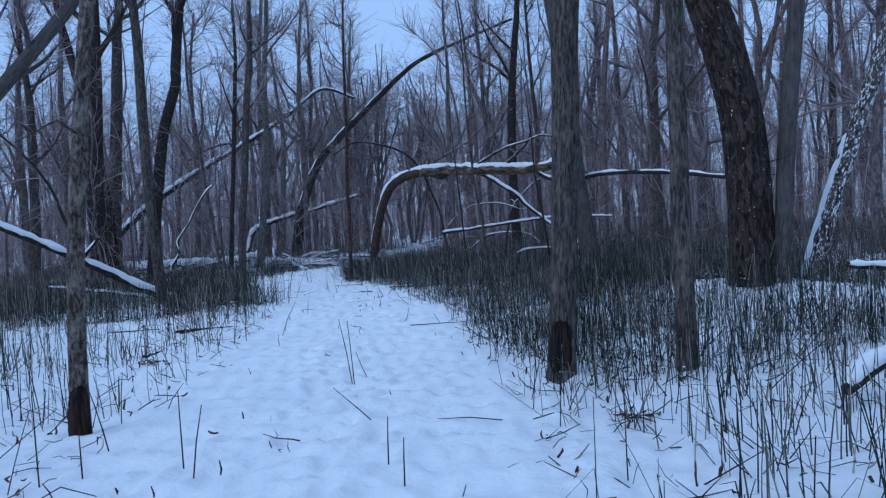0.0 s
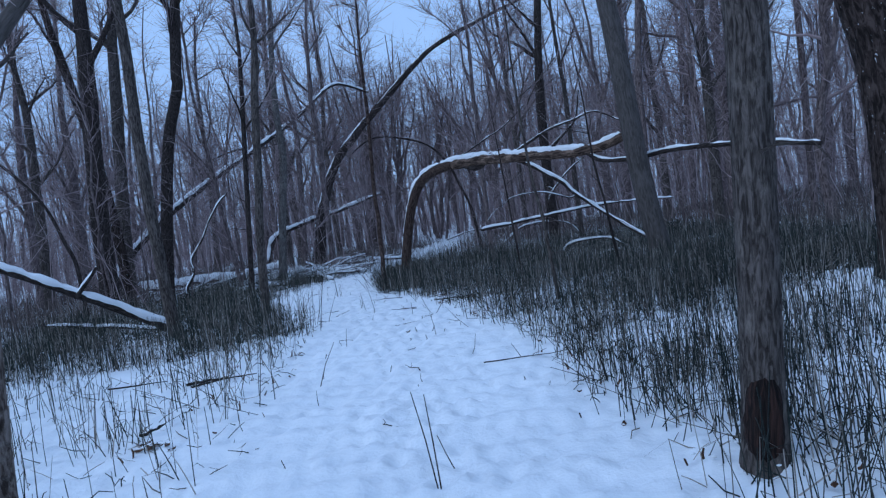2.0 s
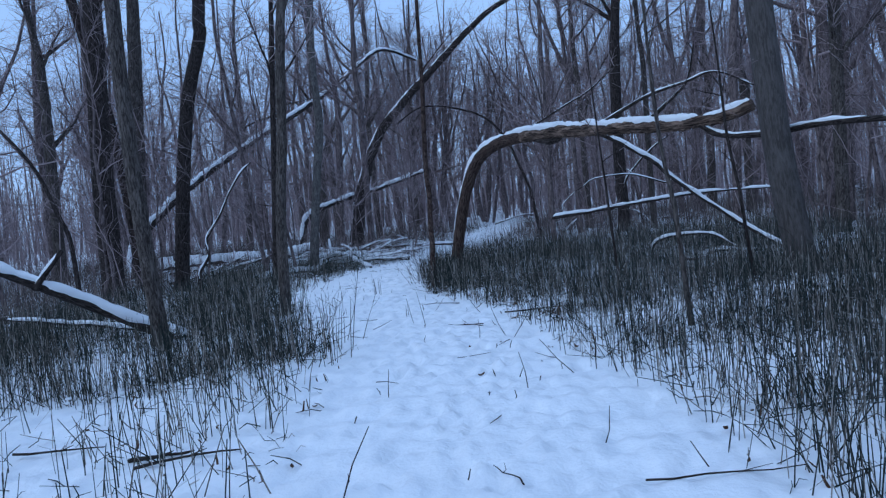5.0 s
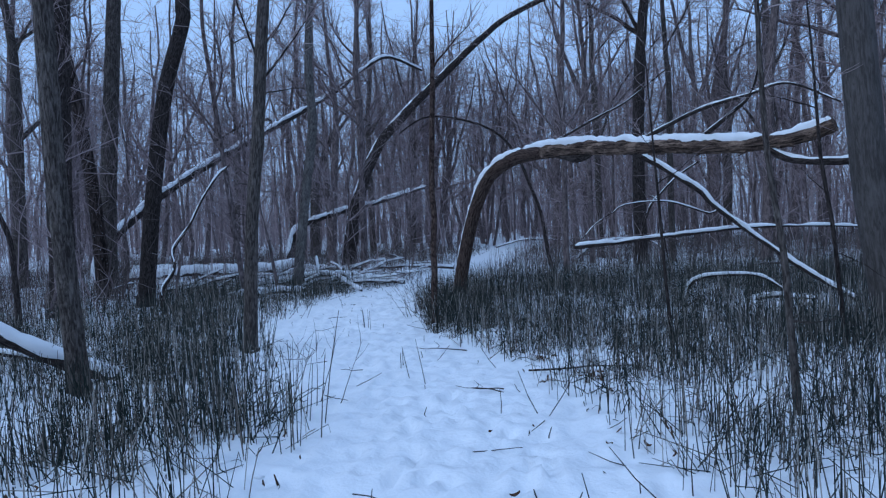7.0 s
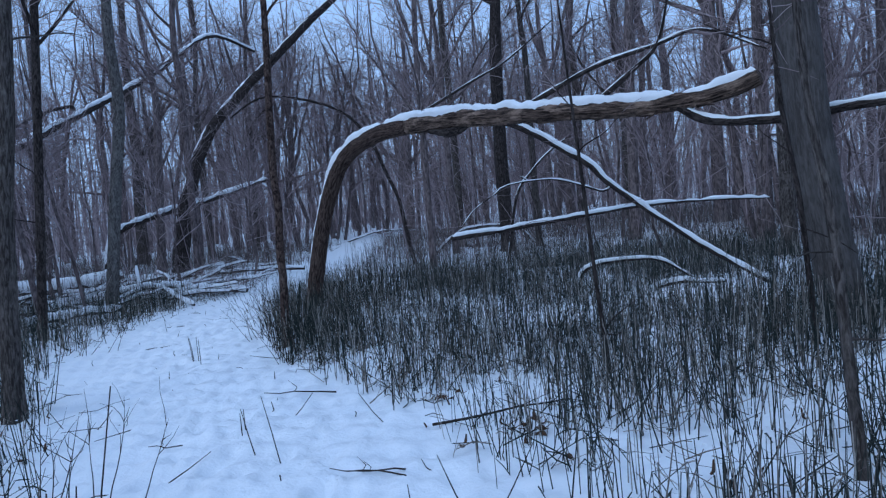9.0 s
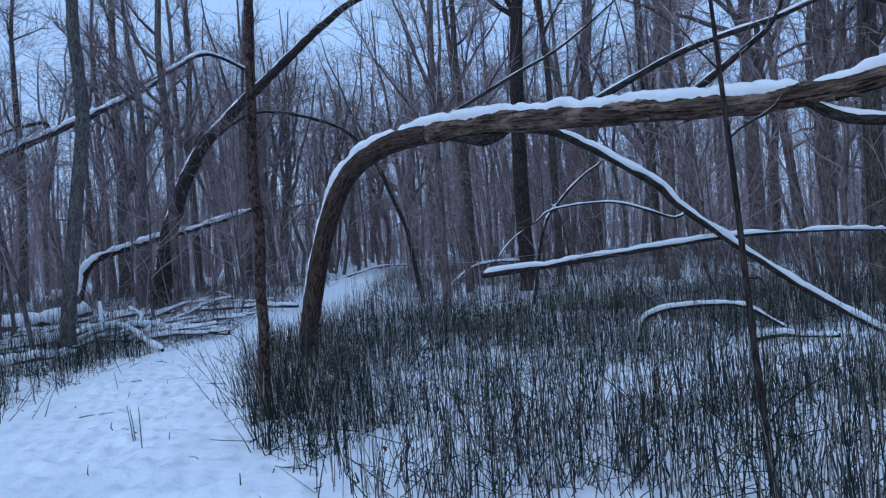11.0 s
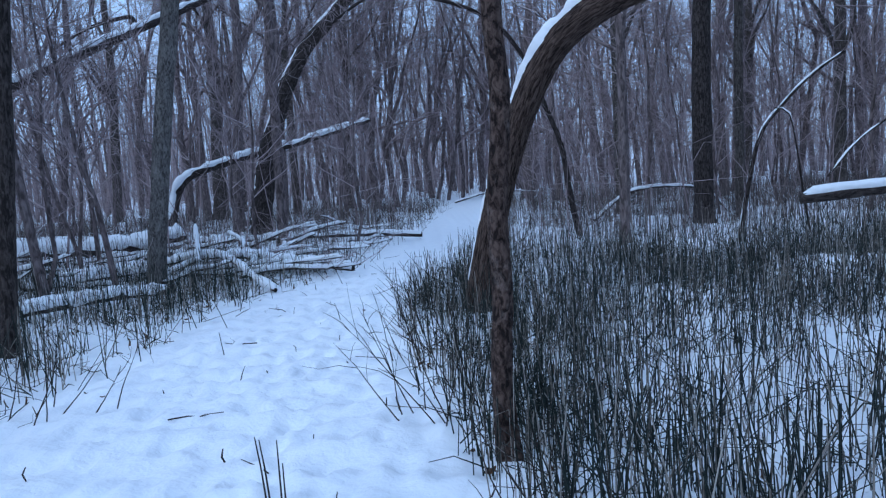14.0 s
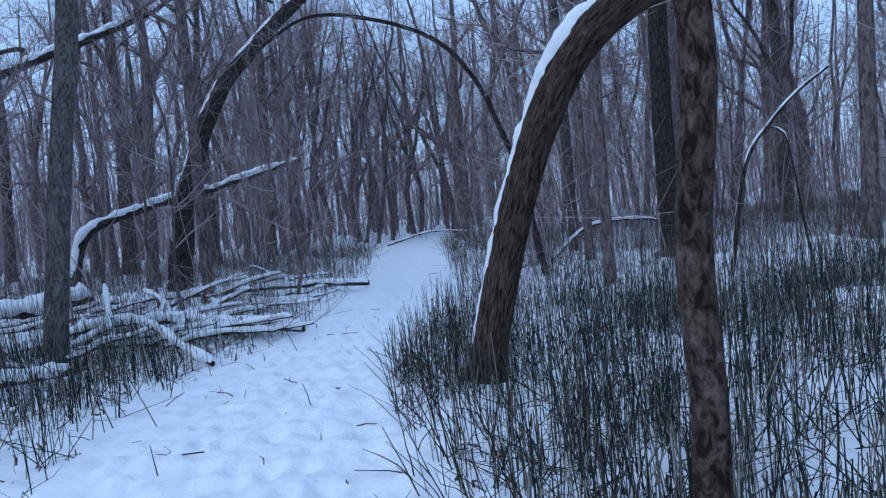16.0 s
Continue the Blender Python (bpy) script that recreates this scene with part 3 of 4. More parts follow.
part("snow", snow_cap(line[10:], arch_r[10:], 0.075, 0.8, 0.93, 33), SNOW, arch, "thick white snow along the top")
gash = spline([(-0.42, 24.02, 3.07), (-0.1, 23.7, 3.0), (0.12, 23.47, 2.95), (0.26, 23.33, 2.97), (0.45, 23.13, 3.06)], 0.04)
gash_r = np.interp(np.linspace(0, 1, len(gash)), [0, 0.3, 0.6, 0.8, 1], [0.015, 0.07, 0.1, 0.07, 0.02])
part("torn_bark", tube(gash, gash_r, 12, 0.3, seed=17), BARK_DARK, arch, "ragged dark bark hanging where a limb tore")
g = np.random.default_rng(8)
for k in range(26):
    i = int(len(line) * g.uniform(0.42, 0.95))
    side = g.choice([-1, 1])
    a = line[i] + np.array([0.05 * side, 0.05 * side, -arch_r[i] * g.uniform(0.5, 1.0)])
    d = (line[i + 3 if i + 3 < len(line) else -1] - line[i])
    d = d / (np.linalg.norm(d) + 1e-6) * g.choice([-1, 1])
    p = np.array([a, a + d * 0.12, a + d * g.uniform(0.2, 0.45) + np.array([0, 0, -g.uniform(0.0, 0.1)])])
    part("splinter", tube(p, [0.03, 0.022, 0.005], 5, 0.2, seed=k), WOOD_BARE if k % 2 else BARK_BROWN, arch)
for pts, r0, r1, s in (([(1.05, 22.45, 3.1), (1.9, 21.58, 3.5), (2.54, 20.9, 3.63), (2.98, 20.45, 3.71), (3.51, 19.88, 3.31)], 0.045, 0.012, 0.025),
                       ([(1.85, 21.63, 2.95), (2.32, 21.13, 3.37), (2.57, 20.87, 3.65), (2.71, 20.72, 4.3)], 0.05, 0.012, 0.015),
                       ([(-0.6, 24.2, 3.2), (0.44, 23.11, 3.67), (0.91, 22.62, 3.87), (1.5, 22.0, 4.3)], 0.03, 0.008, 0.012),
                       ([(2.7, 20.72, 2.8), (2.95, 20.45, 2.56), (3.3, 20.0, 2.46), (3.75, 19.62, 2.44), (4.26, 19.1, 2.49), (5.02, 18.29, 2.42), (5.74, 17.54, 2.3), (6.45, 16.8, 2.12)], 0.06, 0.05, 0.05)):
    ln, rr = limb_line(pts, r0, r1)
    bough = part("bough", tube(ln, rr, 7, 0.1, seed=5), BARK_DARK, arch, "dark upright bough")
    part("snow", snow_cap(ln, rr, s * 0.8, 0.8, 0.62, 9), SNOW, bough)
    p, w = twigs_on([ln], 26, 0.7, g, 0.006)
    tagged(part("twig_spray", sticks(p, w), TWIG, bough), kind="stuff")
# the torn limb that slants down to the ground
LIMB = [(0.3, 23.28, 3.05), (0.85, 23.95, 3.1), (1.38, 24.1, 3.0), (2.37, 23.65, 2.27), (2.66, 23.52, 1.93), (3.15, 23.3, 1.47), (4.04, 22.89, 0.68), (4.6, 22.63, 0.27), (5.0, 22.45, -0.03)]
ln, rr = limb_line(LIMB, 0.066, 0.034)
limb = part("slanting_limb", tube(ln, rr, 10, 0.12, seed=6), BARK_DARK, arch, "dark torn limb slanting down to the ground")
part("snow", snow_cap(ln, rr, 0.045, 1.05, 0.85, 4), SNOW, limb)
ln, rr = limb_line([(2.75, 23.48, 1.85), (2.61, 23.49, 1.74), (1.83, 23.61, 2.01), (1.04, 23.73, 1.99), (0.82, 23.8, 1.86), (0.44, 23.8, 1.63), (0.17, 23.8, 1.34)], 0.022, 0.007)
side_bough = part("bough", tube(ln, rr, 6, 0.1, seed=2), BARK_DARK, arch, "thin arching side branch")
part("snow", snow_cap(ln, rr, 0.016, 1.0, 0.75, 14), SNOW, side_bough)

log("fallen_branch", [(0.0, 23.9, 1.17), (0.95, 23.75, 1.24), (1.95, 23.55, 1.33), (3.17, 23.33, 1.43), (4.26, 23.1, 1.43), (5.3, 22.9, 1.37)], 0.045, 0.012, BARK_DARK, "snow-topped broken branch resting across a slanting limb", 0.042, 0.9, "branch", seed=41, twigs=14, wide=1.0)
log("fallen_branch", [(2.3, 24.3, -0.05), (2.38, 24.3, 0.25), (2.6, 24.2, 0.42), (3.1, 24.0, 0.47), (3.6, 23.7, 0.45), (4.1, 23.4, 0.1)], 0.038, 0.022, BARK_DARK, "low crooked branch capped with snow among rushes", 0.04, 0.85, "branch", seed=43, wide=1.1)
log("fallen_branch", [(3.0, 23.0, -0.02), (3.5, 22.9, 0.14), (4.2, 22.5, 0.12)], 0.05, 0.03, BARK_DARK, "short snowy log lying in the rushes", 0.04, 0.9, "branch", seed=44)
log("leaning_tree", [(-7.95, 40.1, -0.2), (-7.75, 40.1, 1.2), (-7.45, 40.1, 2.6), (-6.5, 40.15, 4.9), (-5.1, 40.25, 6.5), (-3.63, 40.4, 7.85), (-2.13, 40.5, 9.2), (-0.65, 40.6, 10.3), (1.5, 40.7, 11.2), (4.5, 40.5, 12.2)], 0.4, 0.07, BARK_DARK, "dark tree bowing over in a long snow-edged arc", 0.03, 0.55, "tree", "leaning trees", 45, 14, 0.12, 340, 0.5, 0.7)
bowed = log("leaning_tree", [(-14.3, 31.2, -0.1), (-14.15, 31.6, 1.3), (-13.3, 33.5, 2.9), (-12.1, 36.1, 4.4), (-11.3, 37.9, 5.3), (-10.2, 40.2, 6.45), (-8.7, 43.5, 8.15), (-8.0, 45.0, 9.15), (-6.85, 47.4, 10.4), (-5.3, 50.2, 10.2)], 0.16, 0.06, BARK_DARK, "slim bowed tree with a line of snow on its back", 0.08, 0.9, "tree", "leaning trees", 46, 12, 0.15, 210, 1.0, 0.85)
ln, rr = limb_line([(-10.75, 39.1, 5.85), (-10.82, 39.42, 6.34), (-11.54, 39.5, 6.29), (-12.28, 39.58, 6.08), (-13.2, 39.68, 5.63)], 0.07, 0.03)
part("bough", tube(ln, rr, 8, 0.1, seed=3), BARK_DARK, bowed, "dark drooping bough")
log("leaning_tree", [(-10.4, 39.5, -0.1), (-10.2, 39.65, 1.2), (-9.8, 39.9, 1.85), (-8.75, 40.54, 2.25), (-8.06, 40.96, 2.43), (-6.58, 41.87, 2.8), (-4.67, 43.03, 3.4)], 0.14, 0.07, BARK_DARK, "broken trunk slanting up, capped with snow", 0.1, 0.85, "tree", "leaning trees", 47, wide=1.2)
log("leaning_tree", [(-8.9, 24.4, -0.05), (-8.94, 24.45, 0.55), (-8.72, 24.6, 1.0), (-8.76, 24.7, 1.45), (-8.42, 24.9, 2.0), (-8.18, 25.0, 2.5), (-7.82, 25.1, 3.05), (-7.6, 25.3, 3.3)], 0.052, 0.016, BARK_DARK, "thin crooked stem dusted with snow", 0.03, 0.72, "tree", "leaning trees", 48, 9, 0.25, 14, 1.0, 0.7)
log("leaning_tree", [(0.3, 34.0, -0.05), (0.12, 34, 0.9), (-0.02, 34.0, 1.94), (-0.39, 34.04, 2.99), (-0.76, 34.08, 3.92), (-1.47, 34.16, 4.76), (-2.65, 34.29, 5.26), (-3.85, 34.42, 5.4), (-4.8, 34.5, 4.9)], 0.065, 0.025, BARK_DARK, "thin black stem bowed in a hoop across the trail", 0.0, 0.6, "tree", "leaning trees", 49, 9, 0.15, 150, 1.0, 0.7)
log("fallen_log", [(-6.2, 17.3, 0.08), (-6.75, 17.0, 0.36), (-7.75, 16.45, 1.05), (-8.75, 15.9, 1.7), (-9.8, 15.3, 2.35)], 0.085, 0.06, BARK_DARK, "dark log propped at a slant, snow along its top", 0.062, 0.95, seed=50)
log("fallen_log", [(-7.0, 18.0, 0.12), (-8.2, 17.9, 0.35), (-9.5, 17.6, 0.6)], 0.04, 0.025, BARK_DARK, "thin snowy branch lying among the rushes", 0.037, 0.9, seed=51)
log("fallen_log", [(-4.3, 30.2, 0.06), (-5.0, 30.4, 0.16), (-5.7, 30.58, 0.27), (-6.4, 30.65, 0.36), (-6.86, 30.7, 0.36), (-7.62, 30.79, 0.28), (-8.6, 30.9, 0.1)], 0.055, 0.045, BARK_DARK, "long snow-covered log ending at the trail", 0.072, 0.9, seed=52, wide=2.0)
log("fallen_branch", [(-6.55, 30.5, 0.38), (-6.2, 30.0, 0.32), (-5.7, 29.1, 0.16), (-5.25, 28.4, 0.04)], 0.045, 0.03, BARK_DARK, "snowy side branch slanting to the snow", 0.051, 0.9, "branch", seed=53, wide=2.0)
log("fallen_branch", [(-6.85, 30.3, 0.0), (-6.95, 30.6, 0.5), (-7.05, 30.9, 0.95)], 0.04, 0.02, BARK_DARK, "upright broken branch dusted with snow", 0.032, 0.8, "branch", seed=54)
log("fallen_branch", [(-6.9, 30.5, 0.35), (-7.3, 29.8, 0.2), (-7.6, 29.2, 0.03)], 0.03, 0.02, BARK_DARK, "thin snowy branch slanting to the ground", 0.048, 0.9, "branch", seed=55, wide=2.0)
log("fallen_log", [(-8.3, 31.9, 0.1), (-8.8, 31.0, 0.12), (-9.6, 30.0, 0.08)], 0.07, 0.06, BARK_DARK, "short log buried in snow", 0.096, 1.0, seed=56, wide=2.0)
log("fallen_log", [(-6.9, 29.0, 0.08), (-7.6, 28.2, 0.12), (-8.6, 27.3, 0.08)], 0.075, 0.06, BARK_DARK, "thick dark log half under snow", 0.080, 0.8, seed=57, wide=1.9)
log("fallen_log", [(-8.6, 35.2, 0.5), (-9.2, 35.0, 0.35), (-10.4, 34.7, 0.3), (-12, 34.4, 0.35), (-14.5, 33.9, 0.3)], 0.14, 0.1, BARK_DARK, "broken log with a snow cap and a torn end", 0.144, 1.0, seed=58, wide=1.9)
log("fallen_log", [(-7.9, 36.2, 0.15), (-10, 36.6, 0.2), (-12.5, 37.2, 0.3), (-16, 37, 0.4)], 0.09, 0.07, BARK_DARK, "long snow-lined log in the deadfall", 0.112, 1.0, seed=59, wide=1.9)
log("fallen_log", [(-3.15, 35.6, 0.1), (-4.5, 35.8, 0.18), (-6.5, 36.0, 0.2), (-8.5, 36.1, 0.2)], 0.06, 0.05, BARK_DARK, "thin dark log pointing at the trail", 0.048, 0.8, seed=60)
log("leaning_tree", [(3.36, 30.05, -0.03), (3.21, 30.05, 0.81), (3.12, 30.06, 1.54), (2.99, 30.06, 2.15), (2.77, 30.08, 2.26)], 0.022, 0.01, BARK_DARK, "thin snow-whitened stem curling over", 0.02, 1.0, "tree", "leaning trees", 62, 7, wide=0.8)
log("leaning_tree", [(2.54, 31.07, -0.03), (2.92, 31.05, 1.73), (3.37, 31.03, 2.37), (3.91, 31.0, 2.87), (4.45, 30.98, 3.22)], 0.05, 0.02, BARK_DARK, "dark leaning stem dusted with snow", 0.02, 0.8, "tree", "leaning trees", 63, 8, twigs=30, wide=0.5)
log("fallen_branch", [(-7.98, 16.3, 1.12), (-7.71, 16.3, 1.42), (-7.5, 16.3, 1.64)], 0.045, 0.03, BARK_DARK, "broken branch stub rising from a propped log", 0.03, 0.9, "branch", seed=64)
log("leaning_tree", [(-11.3, 23.0, -0.1), (-11.34, 23.0, 0.93), (-11.39, 23.0, 1.8), (-11.63, 23.0, 2.46), (-11.99, 23.0, 3.43), (-12.72, 23.0, 4.43), (-13.9, 23.0, 5.6)], 0.065, 0.025, BARK_DARK, "thin dark stem bending away over the rushes", 0.0, 0.5, "tree", "leaning trees", 65, 8, twigs=40)
g = np.random.default_rng(21)
for k in range(84):
    cx, cy = g.uniform(-13, -4.2), 29.5 + 11 * g.random() ** 1.6
    cx = min(cx, path_left(cy) - 1.0)
    a, ln2 = g.normal(0.1, 0.75), g.uniform(0.7, 2.3)
    d = np.array([math.cos(a), math.sin(a)])
    off = np.array([-d[1], d[0]])
    rise, pts, bend = g.uniform(0.0, 0.45) if k % 3 else 0.05, [], g.normal(0, 0.12)
    for u in np.linspace(0, 1, 5):
        sway = bend * math.sin(u * 3.1) * ln2 + g.normal(0, 0.035)
        q = np.array([cx, cy]) + d * (u - 0.5) * ln2 + off * sway
        pts.append((q[0], q[1], 0.08 + rise * u + g.uniform(0, 0.08)))
    log("fallen_branch", pts, g.uniform(0.02, 0.05), 0.011, BARK_DARK, "snow-lined crooked branch in the deadfall", 0.048, 0.92, "branch", "deadfall branches", seed=70 + k, sides=7, lump=0.2, twigs=5, wide=1.35)
for pts in ([(1.3, 37.0, 0.05), (2.4, 37.1, 0.75), (4.2, 37.3, 0.7), (5, 37.3, 0.0)], [(-1.6, 52, 0.1), (0.3, 52, 0.5), (2.5, 52.3, 0.3)], [(5.2, 9.6, 0.62), (6.4, 9.2, 0.45), (7.6, 8.8, 0.05)]):
    log("fallen_branch", pts, 0.045, 0.02, BARK_DARK, "thin snowy branch across the undergrowth", 0.04, 0.9, "branch", seed=int(pts[0][1]))
log("fallen_log", [(2.75, 5.15, 0.16), (3.3, 5.5, 0.3), (4.0, 5.9, 0.22), (4.8, 6.4, 0.05)], 0.045, 0.06, BARK_DARK, "rotten dark log under a cap of snow", 0.06, 0.9, seed=61)

# ---------------------------------------------------------------- bare trees deeper in the wood
def clear_of_path(x, y, gap):
    return (x < path_left(y) - gap) | (x > path_right(y) + gap)


def wood_tree(i):
    g = np.random.default_rng(300 + i)
    tall = g.uniform(11, 18)
    lean = g.normal(0, 0.07, 2)
    k = 11
    zs = np.linspace(-0.1, tall, k)
    wob = np.cumsum(g.normal(0, 0.15, (k, 2)), 0)
    p = np.stack([lean[0] * zs + wob[:, 0] - wob[0, 0], lean[1] * zs + wob[:, 1] - wob[0, 1], zs], -1)
    r0 = g.uniform(0.08, 0.21)
    root = thing("bare_tree", (0, 0, 0), "bare leafless tree standing in the wood", "tree", "bare trees in the wood")
    geos = [tube(p, r0 * np.linspace(1, 0.2, k), 7, 0.05, False, seed=i)]
    stems = [(p, r0)]
    for _ in range(i % 3):
        j = int(g.integers(2, 6))
        a = g.uniform(0, 6.28)
        l, rr = fork(p[j], (math.cos(a), math.sin(a), g.uniform(1.5, 3.0)), (tall - p[j, 2]) * g.uniform(0.7, 0.95), r0 * 0.7, g, 0.25, 8, 0.4)
        geos.append(tube(l, rr, 6, 0.04, False))
        stems.append((l, r0 * 0.7))
    part("trunk", joined(geos), BARK_HAZY, root)
    lines, geos, subs = [], [], []
    for n in range(15):
        stem, rs = stems[n % len(stems)]
        u = g.uniform(0.2, 0.95)
        a = g.uniform(0, 6.28)
        s = np.array([np.interp(u * (len(stem) - 1), np.arange(len(stem)), stem[:, c]) for c in range(3)])
        l, rr = fork(s, (math.cos(a), math.sin(a), g.uniform(0.2, 1.3)), (1.1 - u) * tall * 0.3 + 0.9, rs * 0.4 * (1.15 - u), g, 0.5, 6)
        lines.append(l)
        geos.append(tube(l, rr, 4, 0, False))
        for _ in range(4):
            q, _ = fork(l[int(g.integers(1, 6))], g.normal(0, 1, 3) + np.array([0, 0, 0.5]), g.uniform(0.7, 1.8), 0.02, g, 0.5, 3)
            subs.append(q)
            lines.append(q)
    geos.append(sticks(np.array(subs), np.full((len(subs), 4), 0.016) * np.array([1, 0.8, 0.6, 0.4])))
    tp, tr = twigs_on(lines, 470, 1.1, g, 0.0085, 0.25)
    geos.append(sticks(tp[:, [0, 1, 3]], tr[:, [0, 1, 3]]))
    tagged(part("crown", joined(geos), TWIG, root, "fine bare boughs and twigs"), kind="stuff")
    return root


g = np.random.default_rng(5)
kinds = [wood_tree(i) for i in range(12)]
spots = []
for i in range(18):
    spots.append((g.uniform(-9, -3.6), g.uniform(53, 60)) if i % 2 else (g.uniform(2.5, 9), g.uniform(45, 57)))
for i in range(44):
    spots.append((g.uniform(-16, 18), g.uniform(58, 84)))
while len(spots) < 275:
    x, y = g.uniform(-48, 52), g.uniform(10, 82)
    if abs(x + 1) < 7 + 0.0 * y and y < 38:
        continue
    if y < 20 and (x > -9 and x < 8):
        continue
    if 7 < x < 24 and y < 34 and g.random() < 0.6:
        continue
    if y < 52 and -16 < x < 9:
        continue
    if abs(x + 1 - 0.06 * (y - 38)) < 2.2 and 36 < y < 57:
        continue
    if all((x - a) ** 2 + (y - b) ** 2 > 2.2 for a, b in spots):
        spots.append((x, y))
for i in range(26):
    a = g.uniform(3.5, 5.9)
    d = g.uniform(9, 30)
    spots.append((math.cos(a) * d - 2, math.sin(a) * d - 1))
for i, (x, y) in enumerate(spots):
    m = pose(x, y, float(height(x, y)), 0, 0, g.uniform(0, 360))
    if i < len(kinds):
        kinds[i].matrix_basis = m
    else:
        copy_thing(kinds[i % len(kinds)], m)


def far_woods():
    """Saplings and thin trunks that close the view."""
    g = np.random.default_rng(17)
    n = 8400
    d = 18 + 85 * g.random(n) ** 0.75
    a = g.uniform(-1.0, 1.0, n)
    x, y = -2 + d * np.sin(a), 6 + d * np.cos(a)
    keep = (clear_of_path(x, y, 1.0) | (y > 57)) & ~((np.abs(x) < 6.5) & (y < 33)) & ~((x > -9) & (x < 4) & (y < 27))
    keep &= ~((x > -17) & (x < -3) & (y < 47) & (g.random(n) < 0.7)) & ~((x > 3) & (x < 13) & (y < 42) & (g.random(n) < 0.55))
    x, y = x[keep], y[keep]
    n = len(x)
    h = g.uniform(1.2, 6.5, n) * g.choice([0.5, 0.8, 1.3], n)
    k = 4
    u = np.linspace(0, 1, k)
    lean = g.normal(0, 0.16, (n, 2))
    bow = g.normal(0, 0.24, (n, 2))
    p = np.zeros((n, k, 3))
    for c, base in ((0, x), (1, y)):
        p[:, :, c] = base[:, None] + h[:, None] * (lean[:, c:c + 1] * u + bow[:, c:c + 1] * u ** 2) + g.normal(0, 0.03, (n, k))
    p[:, :, 2] = h[:, None] * u - 0.05
    r = (0.004 + 0.0028 * h)[:, None] * np.linspace(1, 0.3, k)[None]
    geos = [sticks(p, r)]
    for _ in range(7):
        f = g.uniform(0.1, 0.95, n)
        i = np.minimum((f * (k - 1)).astype(int), k - 2)
        s = p[np.arange(n), i] + (p[np.arange(n), i + 1] - p[np.arange(n), i]) * (f * (k - 1) - i)[:, None]
        way = g.normal(0, 1, (n, 3)) * np.array([0.7, 0.7, 0.4]) + np.array([0, 0, 0.4])
        length = h * g.uniform(0.14, 0.42, n) * (1.15 - f) + 0.15
        q = s[:, None] + way[:, None] * length[:, None, None] * np.array([0, 0.5, 1.0])[None, :, None]
        q[:, 1:] += g.normal(0, 0.1, (n, 2, 3)) * length[:, None, None]
        geos.append(sticks(q, (0.0035 + 0.0011 * h)[:, None] * np.array([1, 0.75, 0.4])[None]))
    n = 2800
    d = 60 + 110 * g.random(n)
    a = g.uniform(-1.1, 1.1, n)
    x, y = -2 + d * np.sin(a), 6 + d * np.cos(a)
    h = g.uniform(6, 15, n)
    q = np.zeros((n, 4, 3))
    lean = g.normal(0, 0.06, (n, 2))
    for j, f in enumerate((0, 0.35, 0.7, 1)):
        q[:, j] = np.stack([x + lean[:, 0] * f * h, y + lean[:, 1] * f * h, f * h], -1) + g.normal(0, 0.08, (n, 3)) * (f > 0)
    geos.append(sticks(q, g.uniform(0.03, 0.11, n)[:, None] * np.linspace(1, 0.25, 4)[None], 4))
    for _ in range(6):
        f = g.uniform(0.1, 0.95, n)
        s = np.stack([x + lean[:, 0] * f * h, y + lean[:, 1] * f * h, f * h], -1)
        way = g.normal(0, 1, (n, 3)) * np.array([0.7, 0.7, 0.4]) + np.array([0, 0, 0.5])
        w = s[:, None] + way[:, None] * (h * 0.22)[:, None, None] * np.array([0, 0.5, 1.0])[None, :, None]
        geos.append(sticks(w, np.full((n, 3), 0.02) * np.array([1, 0.7, 0.4])))
    ob = part("far_woods", joined(geos), TWIG)
    tagged(ob, "dense tangle of bare grey-brown saplings and far trunks", "woods", kind="stuff")


far_woods()

# ---------------------------------------------------------------- rushes
def patchy(x, y):
    return 0.5 + 0.25 * np.sin(x * 1.9 + 0.7 * y) + 0.25 * np.sin(y * 2.3 - 1.1 * x + 1) + 0.2 * np.sin(3.7 * x + 3.1 * y)


